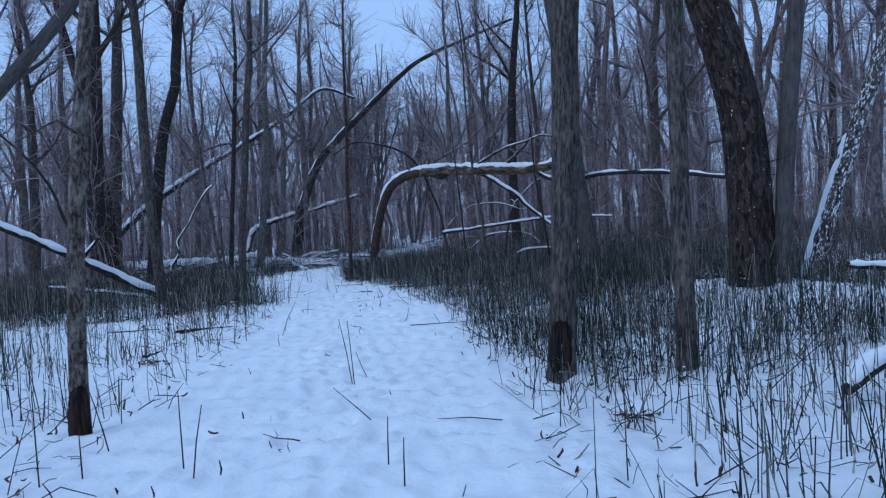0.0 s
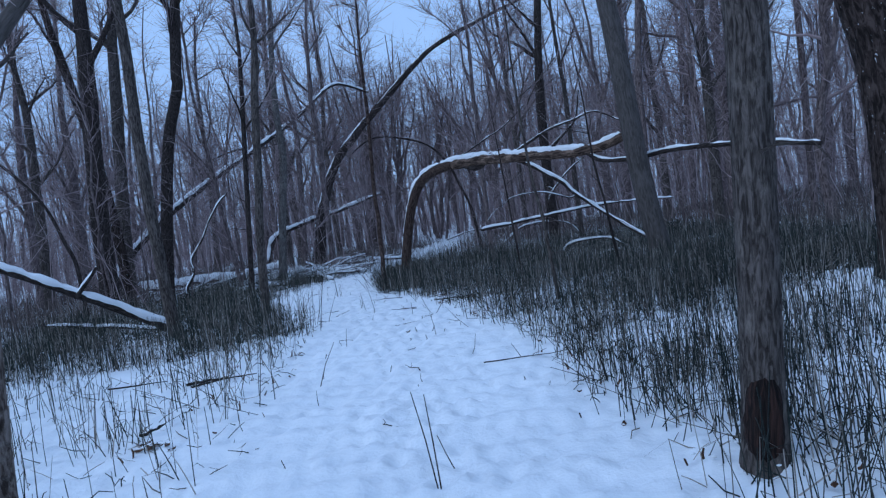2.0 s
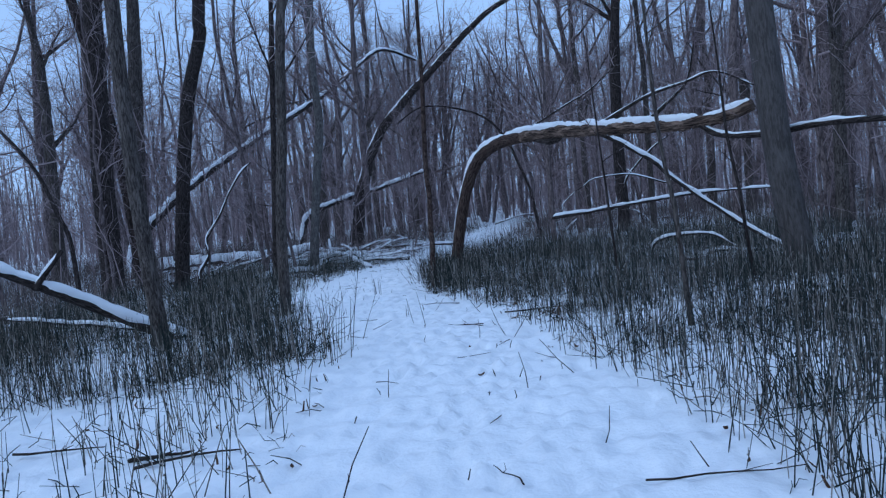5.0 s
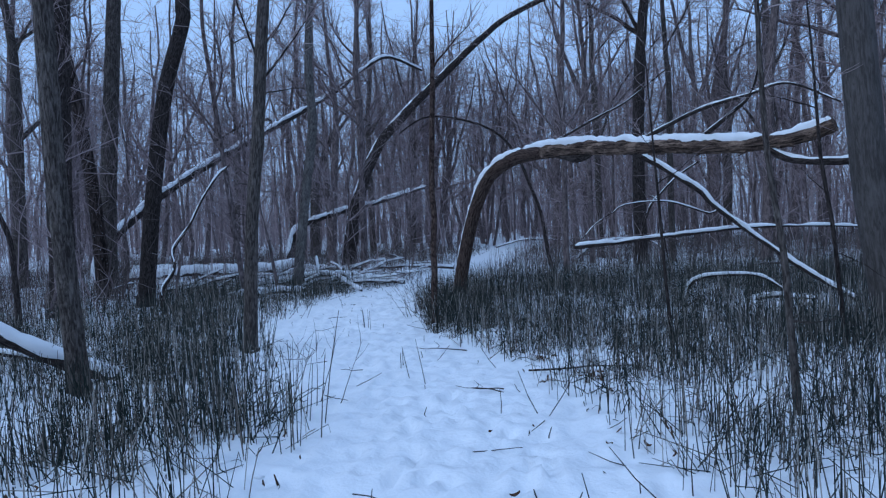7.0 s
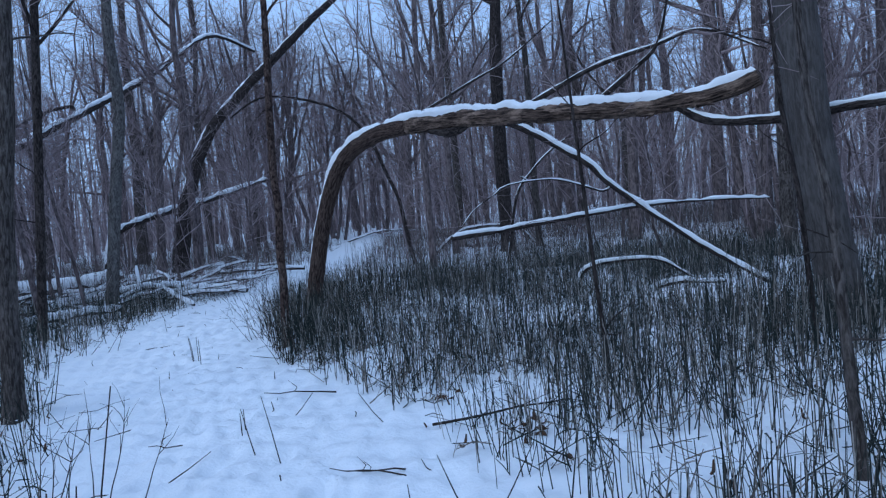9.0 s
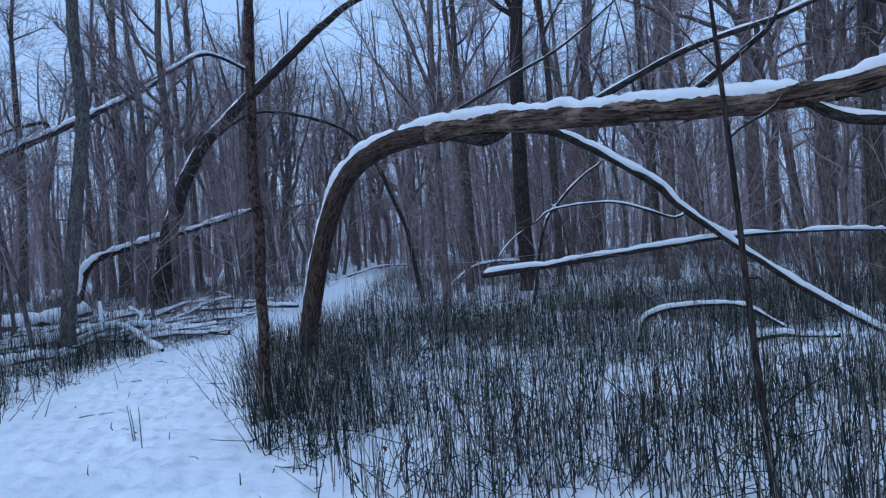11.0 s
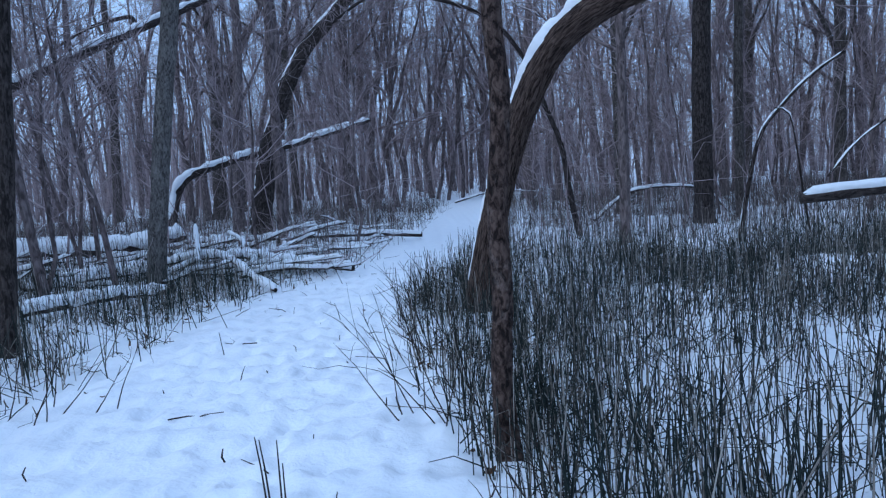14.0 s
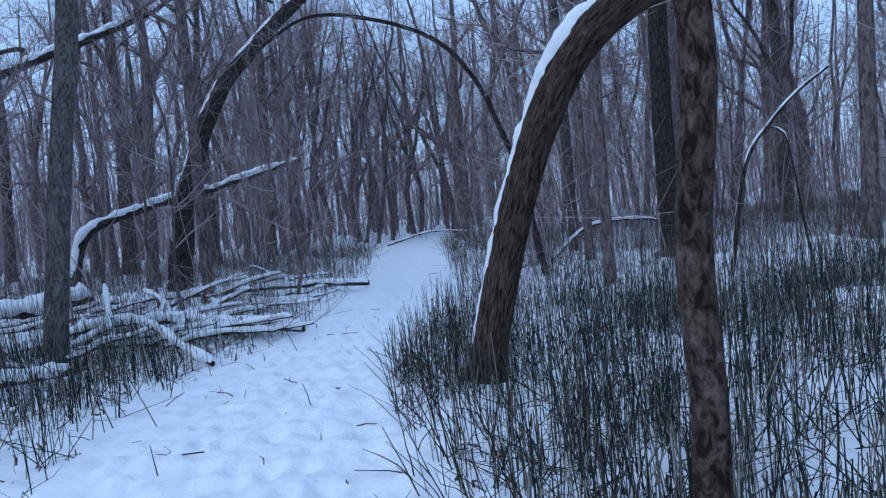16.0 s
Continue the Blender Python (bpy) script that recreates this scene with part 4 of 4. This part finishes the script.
def rush_bed(name, label, x0, x1, y0, y1, density, keep, tall, seed, k=4, thick=0.0046, material=None):
    g = np.random.default_rng(seed)
    n = int((x1 - x0) * (y1 - y0) * density)
    m = n // 7 + 1
    pick = g.integers(0, m, n)
    loose = g.random(n) < 0.3
    x = np.where(loose, g.uniform(x0, x1, n), g.uniform(x0, x1, m)[pick] + g.normal(0, 0.075, n))
    y = np.where(loose, g.uniform(y0, y1, n), g.uniform(y0, y1, m)[pick] + g.normal(0, 0.075, n))
    ok = g.random(n) < keep(x, y)
    x, y = x[ok], y[ok]
    n = len(x)
    h = tall * g.uniform(0.55, 1.15, n) * (0.85 + 0.25 * patchy(x * 0.6, y * 0.5))
    lean = np.abs(g.normal(0, 0.18, n)) + (g.random(n) < 0.26) * g.uniform(0.2, 1.25, n)
    a = g.uniform(0, 6.28, n)
    u = np.linspace(0, 1, k)
    bow = g.normal(0, 0.06, n)
    p = np.zeros((n, k, 3))
    out = h[:, None] * (np.sin(lean)[:, None] * u + bow[:, None] * u ** 2)
    p[:, :, 0] = x[:, None] + np.cos(a)[:, None] * out
    p[:, :, 1] = y[:, None] + np.sin(a)[:, None] * out
    p[:, :, 2] = height(x, y)[:, None] - 0.03 + h[:, None] * np.cos(lean)[:, None] * u
    bent = g.random(n) < 0.32
    turn = g.uniform(0, 6.28, n)
    drop = np.stack([np.cos(turn) * 0.3, np.sin(turn) * 0.3, g.uniform(-0.25, 0.1, n)], -1) * h[:, None]
    p[bent, -1] = p[bent, -2] + drop[bent]
    p[:, -1, 2] = np.maximum(p[:, -1, 2], height(x, y) + 0.02)
    r = thick * g.uniform(0.6, 1.4, n)[:, None] * np.linspace(1, 0.55, k)[None]
    ob = part(name, sticks(p, r), material or RUSH)
    return tagged(ob, label, "rushes", kind="stuff")


def right_keep(x, y):
    e = x - path_right(y)
    near = np.interp(y, [3, 5.0, 6.3, 8.0, 12, 19, 24, 30, 60], [0.13, 0.2, 0.34, 0.78, 0.85, 0.85, 0.72, 0.55, 0.6])
    gaps = np.where(y > 19.5, np.clip(patchy(x, y) * 1.25 + 0.12, 0.15, 1), np.clip(patchy(x, y) * 1.3 + 0.05, 0.1, 1))
    bend = np.exp(-((x + 2.5) ** 2 / 1.2 + (y - 22.4) ** 2 / 6.0))
    gaps, near = np.maximum(gaps, bend), np.maximum(near, bend)
    clear = 1 - 0.45 * np.exp(-((x - 0.9) ** 2 / 2.5 + (y - 16.2) ** 2 / 2.2)) - 0.1 * np.exp(-((x - 1.0) ** 2 / 3 + (y - 19.6) ** 2 / 1.5))
    mound = 1 - 0.85 * np.exp(-((x - 5.5) ** 2 / 6 + (y - 9.8) ** 2 / 5))
    thin = 1 - 0.62 * np.clip((x + 1.9) / 0.8, 0, 1) * np.exp(-((y - 22.2) / 1.8) ** 2)
    return thin * np.clip((e - 0.02) / np.where(y > 19.5, 0.25, 0.9), 0, 1) * near * gaps * clear * mound


def left_keep(x, y):
    e = path_left(y) - x
    near = np.interp(y, [3, 12.6, 14.0, 20, 24, 30, 60], [0.17, 0.2, 0.9, 0.85, 0.7, 0.7, 0.7])
    return np.clip((e - 0.05) / 0.8, 0, 1) * near * np.clip(patchy(x, y) * 1.3 + 0.05, 0.1, 1)


rush_bed("rushes", "dark green scouring rushes standing thick in the snow", -3.6, 7.5, 3, 30, 350, right_keep, 0.63, 81)
rush_bed("rushes", "dark green scouring rushes standing thick in the snow", -10.5, -2.3, 3, 31, 250, left_keep, 0.62, 82)
rush_bed("rushes", "far bed of dark rushes and dry stems", -4, 22, 30, 52, 75, right_keep, 0.85, 83, 3, 0.0055, RUSH_DRY)
rush_bed("rushes", "far bed of dark rushes and dry stems", 7.5, 20, 6, 30, 70, lambda x, y: np.where(y < 15, 0.35, 0.7), 0.8, 84, 3, 0.0055, RUSH_DRY)
rush_bed("rushes", "far bed of dark rushes and dry stems", -24, -1.5, 31, 52, 60, left_keep, 0.8, 85, 3, 0.0055, RUSH_DRY)
rush_bed("rushes", "far bed of dark rushes and dry stems", -24, -10.5, 8, 31, 60, lambda x, y: np.full_like(x, 0.8), 0.75, 86, 3, 0.0055, RUSH_DRY)


def slim_tree(i):
    """A young tree: a thin straight stem and many fine twigs that climb."""
    g = np.random.default_rng(600 + i)
    tall, k = g.uniform(5.5, 9.5), 10
    zs = np.linspace(-0.1, tall, k)
    wob = np.cumsum(g.normal(0, 0.07, (k, 2)), 0)
    lean = g.normal(0, 0.06, 2)
    p = np.stack([lean[0] * zs + wob[:, 0] - wob[0, 0], lean[1] * zs + wob[:, 1] - wob[0, 1], zs], -1)
    r0 = g.uniform(0.028, 0.055)
    root = thing("young_tree", (0, 0, 0), "slim young tree with fine bare twigs", "tree", "slim young trees")
    part("trunk", tube(p, r0 * np.linspace(1, 0.15, k), 6, 0.05, False, seed=i), BARK_HAZY, root)
    lines, geos = [], []
    for _ in range(14):
        u, a = g.uniform(0.2, 0.95), g.uniform(0, 6.28)
        s = np.array([np.interp(u * (k - 1), np.arange(k), p[:, c]) for c in range(3)])
        l, rr = fork(s, (math.cos(a), math.sin(a), g.uniform(0.5, 1.6)), (1.15 - u) * tall * 0.3 + 0.3, r0 * 0.35 * (1.2 - u), g, 0.3, 5)
        lines.append(l)
        geos.append(tube(l, rr, 4, 0, False))
    tp, tr = twigs_on(lines, 230, 0.9, g, 0.006)
    geos.append(sticks(tp, tr))
    tagged(part("crown", joined(geos), TWIG, root, "spray of fine bare twigs"), kind="stuff")
    return root


g = np.random.default_rng(61)
young = [slim_tree(i) for i in range(6)]
placed = []
while len(placed) < 72:
    y = g.uniform(24, 52)
    x = g.uniform(-15, 16)
    if path_left(y) - 0.9 < x < path_right(y) + 0.9 or (y < 34 and path_left(y) - 2.5 < x < 5.5):
        continue
    placed.append((x, y))
for i, (x, y) in enumerate(placed):
    m = pose(x, y, float(height(x, y)), 0, 0, g.uniform(0, 360))
    if i < len(young):
        young[i].matrix_basis = m
    else:
        copy_thing(young[i % len(young)], m)

# single stalks that stand or lie on the trail
g = np.random.default_rng(33)
for k in range(70):
    y = g.uniform(3.2, 33)
    lo, hi = path_left(y), path_right(y)
    x = g.uniform(lo - 0.2, hi + 0.2) if k % 3 else g.choice([lo, hi]) + g.normal(0, 0.35)
    ln2 = g.uniform(0.15, 0.6)
    a = g.uniform(0, 6.28)
    lie = k % 2 == 0
    el = g.uniform(0.02, 0.1) if lie else g.uniform(0.7, 1.5)
    z = float(height(x, y))
    d = np.array([math.cos(a) * math.cos(el), math.sin(a) * math.cos(el), math.sin(el)]) * ln2
    s = np.array([x, y, z - (0.0 if lie else 0.05)])
    p = np.array([s, s + d * 0.5 + g.normal(0, 0.012, 3), s + d])
    root = thing("dry_stalk", tuple(s), "dark dry stalk lying on the snow" if lie else "dark dry stalk standing in the snow", "stalk", "stalks on the trail")
    part("stem", tube(p, [0.005, 0.004, 0.0025], 5), STALK, root)


def shrub(x, y, label, count, tall, lean, seed):
    """A spray of thin stems that fan out from one foot and fork near the tips."""
    g = np.random.default_rng(seed)
    z = float(height(x, y))
    root = thing("shrub", (x, y, z), label, "shrub", "shrubs at the trail's edge")
    for _ in range(count):
        a = lean + g.normal(0, 0.9)
        o = g.uniform(0.2, 0.75)
        s = np.array([x + g.normal(0, 0.18), y + g.normal(0, 0.25), z - 0.04])
        p, r = fork(s, (math.cos(a) * o, math.sin(a) * o, 1), tall * g.uniform(0.6, 1.15), 0.0055, g, 0.13, 7, 0.1)
        stem = part("stem", tube(p, r, 5), STALK, root)
        tp, tr = twigs_on([p[3:]], 4, 0.28, g, 0.0026, 0.6)
        tagged(part("twig_spray", sticks(tp, tr), STALK, stem), kind="stuff")


shrub(-3.05, 22.6, "bare wiry shrub fanning over the trail's edge", 12, 0.85, 3.0, 1)
shrub(-3.1, 24.2, "bare wiry shrub fanning over the trail's edge", 11, 0.9, 3.0, 2)
shrub(-2.75, 20.8, "bare wiry shrub beside a slender tree", 9, 0.7, 3.2, 3)
shrub(-3.5, 15.6, "bare wiry shrub in the snow", 8, 0.75, 0.6, 4)
shrub(0.45, 9.0, "bare wiry shrub in the snow", 7, 0.6, 2.8, 5)
shrub(-5.7, 23.2, "bare wiry shrub in the snow", 7, 0.6, 0.4, 6)


def leaf_litter(x, y, seed):
    g = np.random.default_rng(seed)
    s = g.uniform(0.015, 0.038)
    u = np.linspace(-1, 1, 5)
    curl = g.uniform(0.2, 0.6)
    v = []
    for i in u:
        w = s * 0.55 * max(0.06, 1 - i * i)
        for j in (-1, 0, 1):
            v.append((i * s, j * w, s * (curl * i * i + 0.35 * abs(j))))
    q = [(i * 3 + j, (i + 1) * 3 + j, (i + 1) * 3 + j + 1, i * 3 + j + 1) for i in range(4) for j in range(2)]
    ob = part("dead_leaf", (v, q, None), LEAF)
    ob.matrix_basis = pose(x, y, float(height(x, y)) + 0.012, g.uniform(-20, 20), g.uniform(-20, 20), g.uniform(0, 360))
    md = ob.modifiers.new("thickness", "SOLIDIFY")
    md.thickness = 0.002
    tagged(ob, "curled brown dead leaf on the snow", "leaf", "dead leaves")


g = np.random.default_rng(44)
for k in range(46):
    y = g.uniform(3.5, 27)
    edge = path_right(y) + abs(g.normal(0.3, 0.5)) if k % 2 else path_left(y) - abs(g.normal(0.2, 0.6))
    leaf_litter(edge if k % 5 else 0.5 * (path_left(y) + path_right(y)) + g.normal(0, 0.5), y, k)


def snow_flecks(name, label, count, spots, seed, low, high, size):
    """Small clods of snow caught on bent stems and litter."""
    g = np.random.default_rng(seed)
    x, y = spots(g, count)
    n = len(x)
    sz = size * g.uniform(0.4, 1.5, n)
    base = np.stack([x, y, height(x, y) + g.uniform(low, high, n)], -1)
    a = np.linspace(0, 2 * math.pi, 6, endpoint=False)
    rings = []
    for rr, zz in ((0.55, -0.35), (1.0, 0.0), (0.75, 0.35), (0.1, 0.5)):
        ring = np.zeros((n, 6, 3))
        w = sz[:, None] * rr * g.uniform(0.7, 1.3, (n, 6))
        ring[:, :, 0], ring[:, :, 1] = np.cos(a)[None] * w, np.sin(a)[None] * w * 0.7
        ring[:, :, 2] = sz[:, None] * zz * 0.8
        rings.append(ring + base[:, None])
    v = np.stack(rings, 1).reshape(-1, 3)
    s, i, j = np.meshgrid(np.arange(n), np.arange(3), np.arange(6), indexing="ij")
    o = s * 24
    q = np.stack([o + i * 6 + j, o + i * 6 + (j + 1) % 6, o + (i + 1) * 6 + (j + 1) % 6, o + (i + 1) * 6 + j], -1).reshape(-1, 4)
    tagged(part(name, (v, q, None), SNOW), label, "snow", kind="stuff")


def right_spots(g, n):
    y = g.uniform(5, 34, n)
    x = path_right(y) + 0.3 + g.uniform(0, 8, n)
    ok = patchy(x * 1.4, y * 1.1) > 0.45
    return x[ok], y[ok]


def left_spots(g, n):
    y = g.uniform(13, 42, n)
    x = path_left(y) - 0.3 - g.uniform(0, 8, n)
    ok = patchy(x * 1.4, y * 1.1) > 0.4
    return x[ok], y[ok]


snow_flecks("snow_clods", "small clods of snow caught among the rushes", 2600, right_spots, 91, 0.0, 0.14, 0.016)
snow_flecks("snow_clods", "small clods of snow caught among the deadfall", 2200, left_spots, 92, 0.0, 0.16, 0.03)


def litter(name, label, count, spots, seed, size, thick, material):
    """Broken stems and scraps strewn flat over the snow."""
    g = np.random.default_rng(seed)
    x, y = spots(g, count)
    n = len(x)
    a, half = g.uniform(0, 6.28, n), size * g.uniform(0.15, 1.0, n) / 2
    p = np.zeros((n, 3, 3))
    for j, f in enumerate((-1, 0, 1)):
        px, py = x + np.cos(a) * half * f, y + np.sin(a) * half * f
        p[:, j] = np.stack([px, py, height(px, py) + 0.012 + g.uniform(0, 0.05, n) * (f + 1)], -1)
    p[:, 1] += g.normal(0, 0.012, (n, 3)) * np.array([1, 1, 0.3])
    ob = part(name, sticks(p, thick * g.uniform(0.5, 1.5, n)[:, None] * np.array([0.9, 1.0, 0.6])[None]), material)
    tagged(ob, label, "litter", kind="stuff")


def edge_spots(g, n):
    y = g.uniform(3.5, 31, n)
    out = np.abs(g.normal(0, 1.8, n)) + 0.12
    return np.where(g.random(n) < 0.6, path_right(y) + out, path_left(y) - out), y


def trail_spots(g, n):
    y = g.uniform(3.0, 31, n)
    return path_left(y) + g.random(n) * (path_right(y) - path_left(y)), y


litter("stem_litter", "broken dark stems strewn at the trail's edges", 1900, edge_spots, 95, 0.28, 0.0042, RUSH)
litter("leaf_scraps", "dark scraps of leaf and bark on the snow", 380, edge_spots, 96, 0.04, 0.009, LEAF)
litter("trail_scraps", "tiny dark crumbs on the trodden snow", 70, trail_spots, 97, 0.028, 0.005, STALK)


def lying_stick(x, y, turn, length, r, seed):
    """A dark stick lying on the snow, with a knot and a side spur."""
    g = np.random.default_rng(seed)
    d = np.array([math.cos(turn), math.sin(turn)])
    u = np.linspace(0, 1, 6)
    xy = np.array([x, y])[None] + d[None] * (u * length)[:, None] + g.normal(0, 0.012, (6, 2))
    z = height(xy[:, 0], xy[:, 1]) + r * 0.7 + 0.01 + g.uniform(0, 0.02, 6)
    p = np.column_stack([xy, z])
    root = thing("stick", tuple(p[0]), "dark fallen stick lying on the snow", "stick", "sticks on the snow")
    part("stem", tube(p, r * np.linspace(1, 0.45, 6), 6, 0.15, seed=seed), STALK, root)
    q = np.array([p[3], p[3] + np.array([d[1], -d[0], 0.4]) * length * 0.08, p[3] + np.array([d[1] + d[0], d[1] - d[0], 0.6]) * length * 0.16])
    part("spur", tube(q, [r * 0.5, r * 0.4, r * 0.2], 5), STALK, root)


for k, (x, y, turn, length, r) in enumerate((
        (-3.78, 9.15, 1.3, 0.35, 0.016),
        (-4.20, 11.44, 0.1, 0.5, 0.018),
        (-5.34, 11.76, 0.05, 0.75, 0.012),
        (-4.10, 11.31, 0.15, 0.8, 0.014),
        (-4.88, 22.79, 0.1, 0.35, 0.006),
        (-4.80, 26.71, 2.3, 0.4, 0.006),
        (-4.79, 24.99, 2.8, 0.45, 0.006),
        (-4.24, 26.93, 2.2, 0.25, 0.006),
        (-1.28, 8.41, 2.5, 0.3, 0.006),
        (-1.57, 15.96, 2.6, 0.55, 0.007),
        (-2.03, 18.51, 2.7, 0.8, 0.009),
        (-1.28, 16.93, 0.35, 1.3, 0.013),
        (-1.10, 5.20, 2.6, 0.35, 0.006),
        (0.27, 4.39, 0.1, 0.3, 0.006),
        (-0.53, 10.38, 0.05, 0.9, 0.008),
        (-1.21, 10.47, 2.2, 0.35, 0.006),
        (-1.57, 16.02, 2.7, 0.45, 0.007),
        (-3.25, 17.28, 2.6, 0.3, 0.006),
)):
    lying_stick(x, y, turn, length, r, k)

# single stems that stand up out of the trail
for k, (x, y, tall, lean) in enumerate((
        (-0.94, 7.05, 0.62, -0.15),
        (-0.92, 7.02, 0.6, -0.05),
        (-0.43, 4.63, 0.3, 0.05),
        (-0.31, 4.25, 0.27, 0.05),
        (-3.77, 21.01, 0.34, 0.0),
        (-3.94, 21.45, 0.3, -0.1),
        (-3.93, 21.35, 0.35, -0.1),
        (-3.86, 21.34, 0.33, 0.0),
        (-4.07, 26.01, 0.2, -0.3),
        (-3.17, 14.99, 1.0, 0.18),
        (-3.08, 14.48, 0.7, 0.1),
        (-2.34, 10.41, 0.45, 0.5),
        (-1.80, 4.86, 0.5, 0.0),
        (-1.66, 4.62, 0.45, 0.2),
        (-2.64, 4.65, 0.6, 0.0),
        (-2.45, 4.82, 0.3, 0.0),
        (-2.79, 17.40, 0.2, 0.0),
        (-2.78, 17.53, 0.2, 0.0),
)):
    z = float(height(x, y))
    root = thing("dry_stalk", (x, y, z), "single dark stalk standing in the trodden snow", "stalk", "stalks on the trail")
    p = np.array([(x, y, z - 0.05), (x + lean * tall * 0.45, y, z + tall * 0.5), (x + lean * tall, y, z + tall)])
    part("stem", tube(p, [0.0055, 0.0045, 0.003], 5), STALK, root)


def leaf_pile(x, y, seed):
    """A heap of curled brown leaves pressed into the snow."""
    g = np.random.default_rng(seed)
    z = float(height(x, y))
    root = thing("leaf_pile", (x, y, z), "small heap of withered brown leaves in the snow", "leaves", "leaf heaps")
    for _ in range(14):
        a, ln2 = g.uniform(0, 6.28), g.uniform(0.025, 0.06)
        cx, cy, cz = x + g.normal(0, 0.08), y + g.normal(0, 0.07), z + g.uniform(0.0, 0.03)
        u = np.linspace(-1, 1, 6)
        d = np.array([math.cos(a), math.sin(a)])
        p = np.column_stack([cx + d[0] * u * ln2, cy + d[1] * u * ln2, cz + 0.01 + g.uniform(0.1, 0.5) * ln2 * u * u + g.normal(0, 0.2) * ln2 * u])
        w = ln2 * g.uniform(0.2, 0.4) * (1.02 - np.abs(u) ** 1.5)
        side = np.array([-d[1], d[0], 0.4])
        v = np.concatenate([p - side * w[:, None], p + np.array([0, 0, 0.004]), p + side * w[:, None], p - np.array([0, 0, 0.003])])
        q = [(r * 6 + i, r * 6 + i + 1, (r + 1) % 4 * 6 + i + 1, (r + 1) % 4 * 6 + i) for r in range(4) for i in range(5)]
        part("leaf", (v, q, None), LEAF, root)


for k, (x, y) in enumerate(((-3.39, 8.65), (-3.56, 8.79), (-0.57, 16.45), (1.32, 5.37), (-0.61, 16.69), (-1.09, 17.83), (-1.98, 22.92))):
    leaf_pile(x, y, 900 + k)
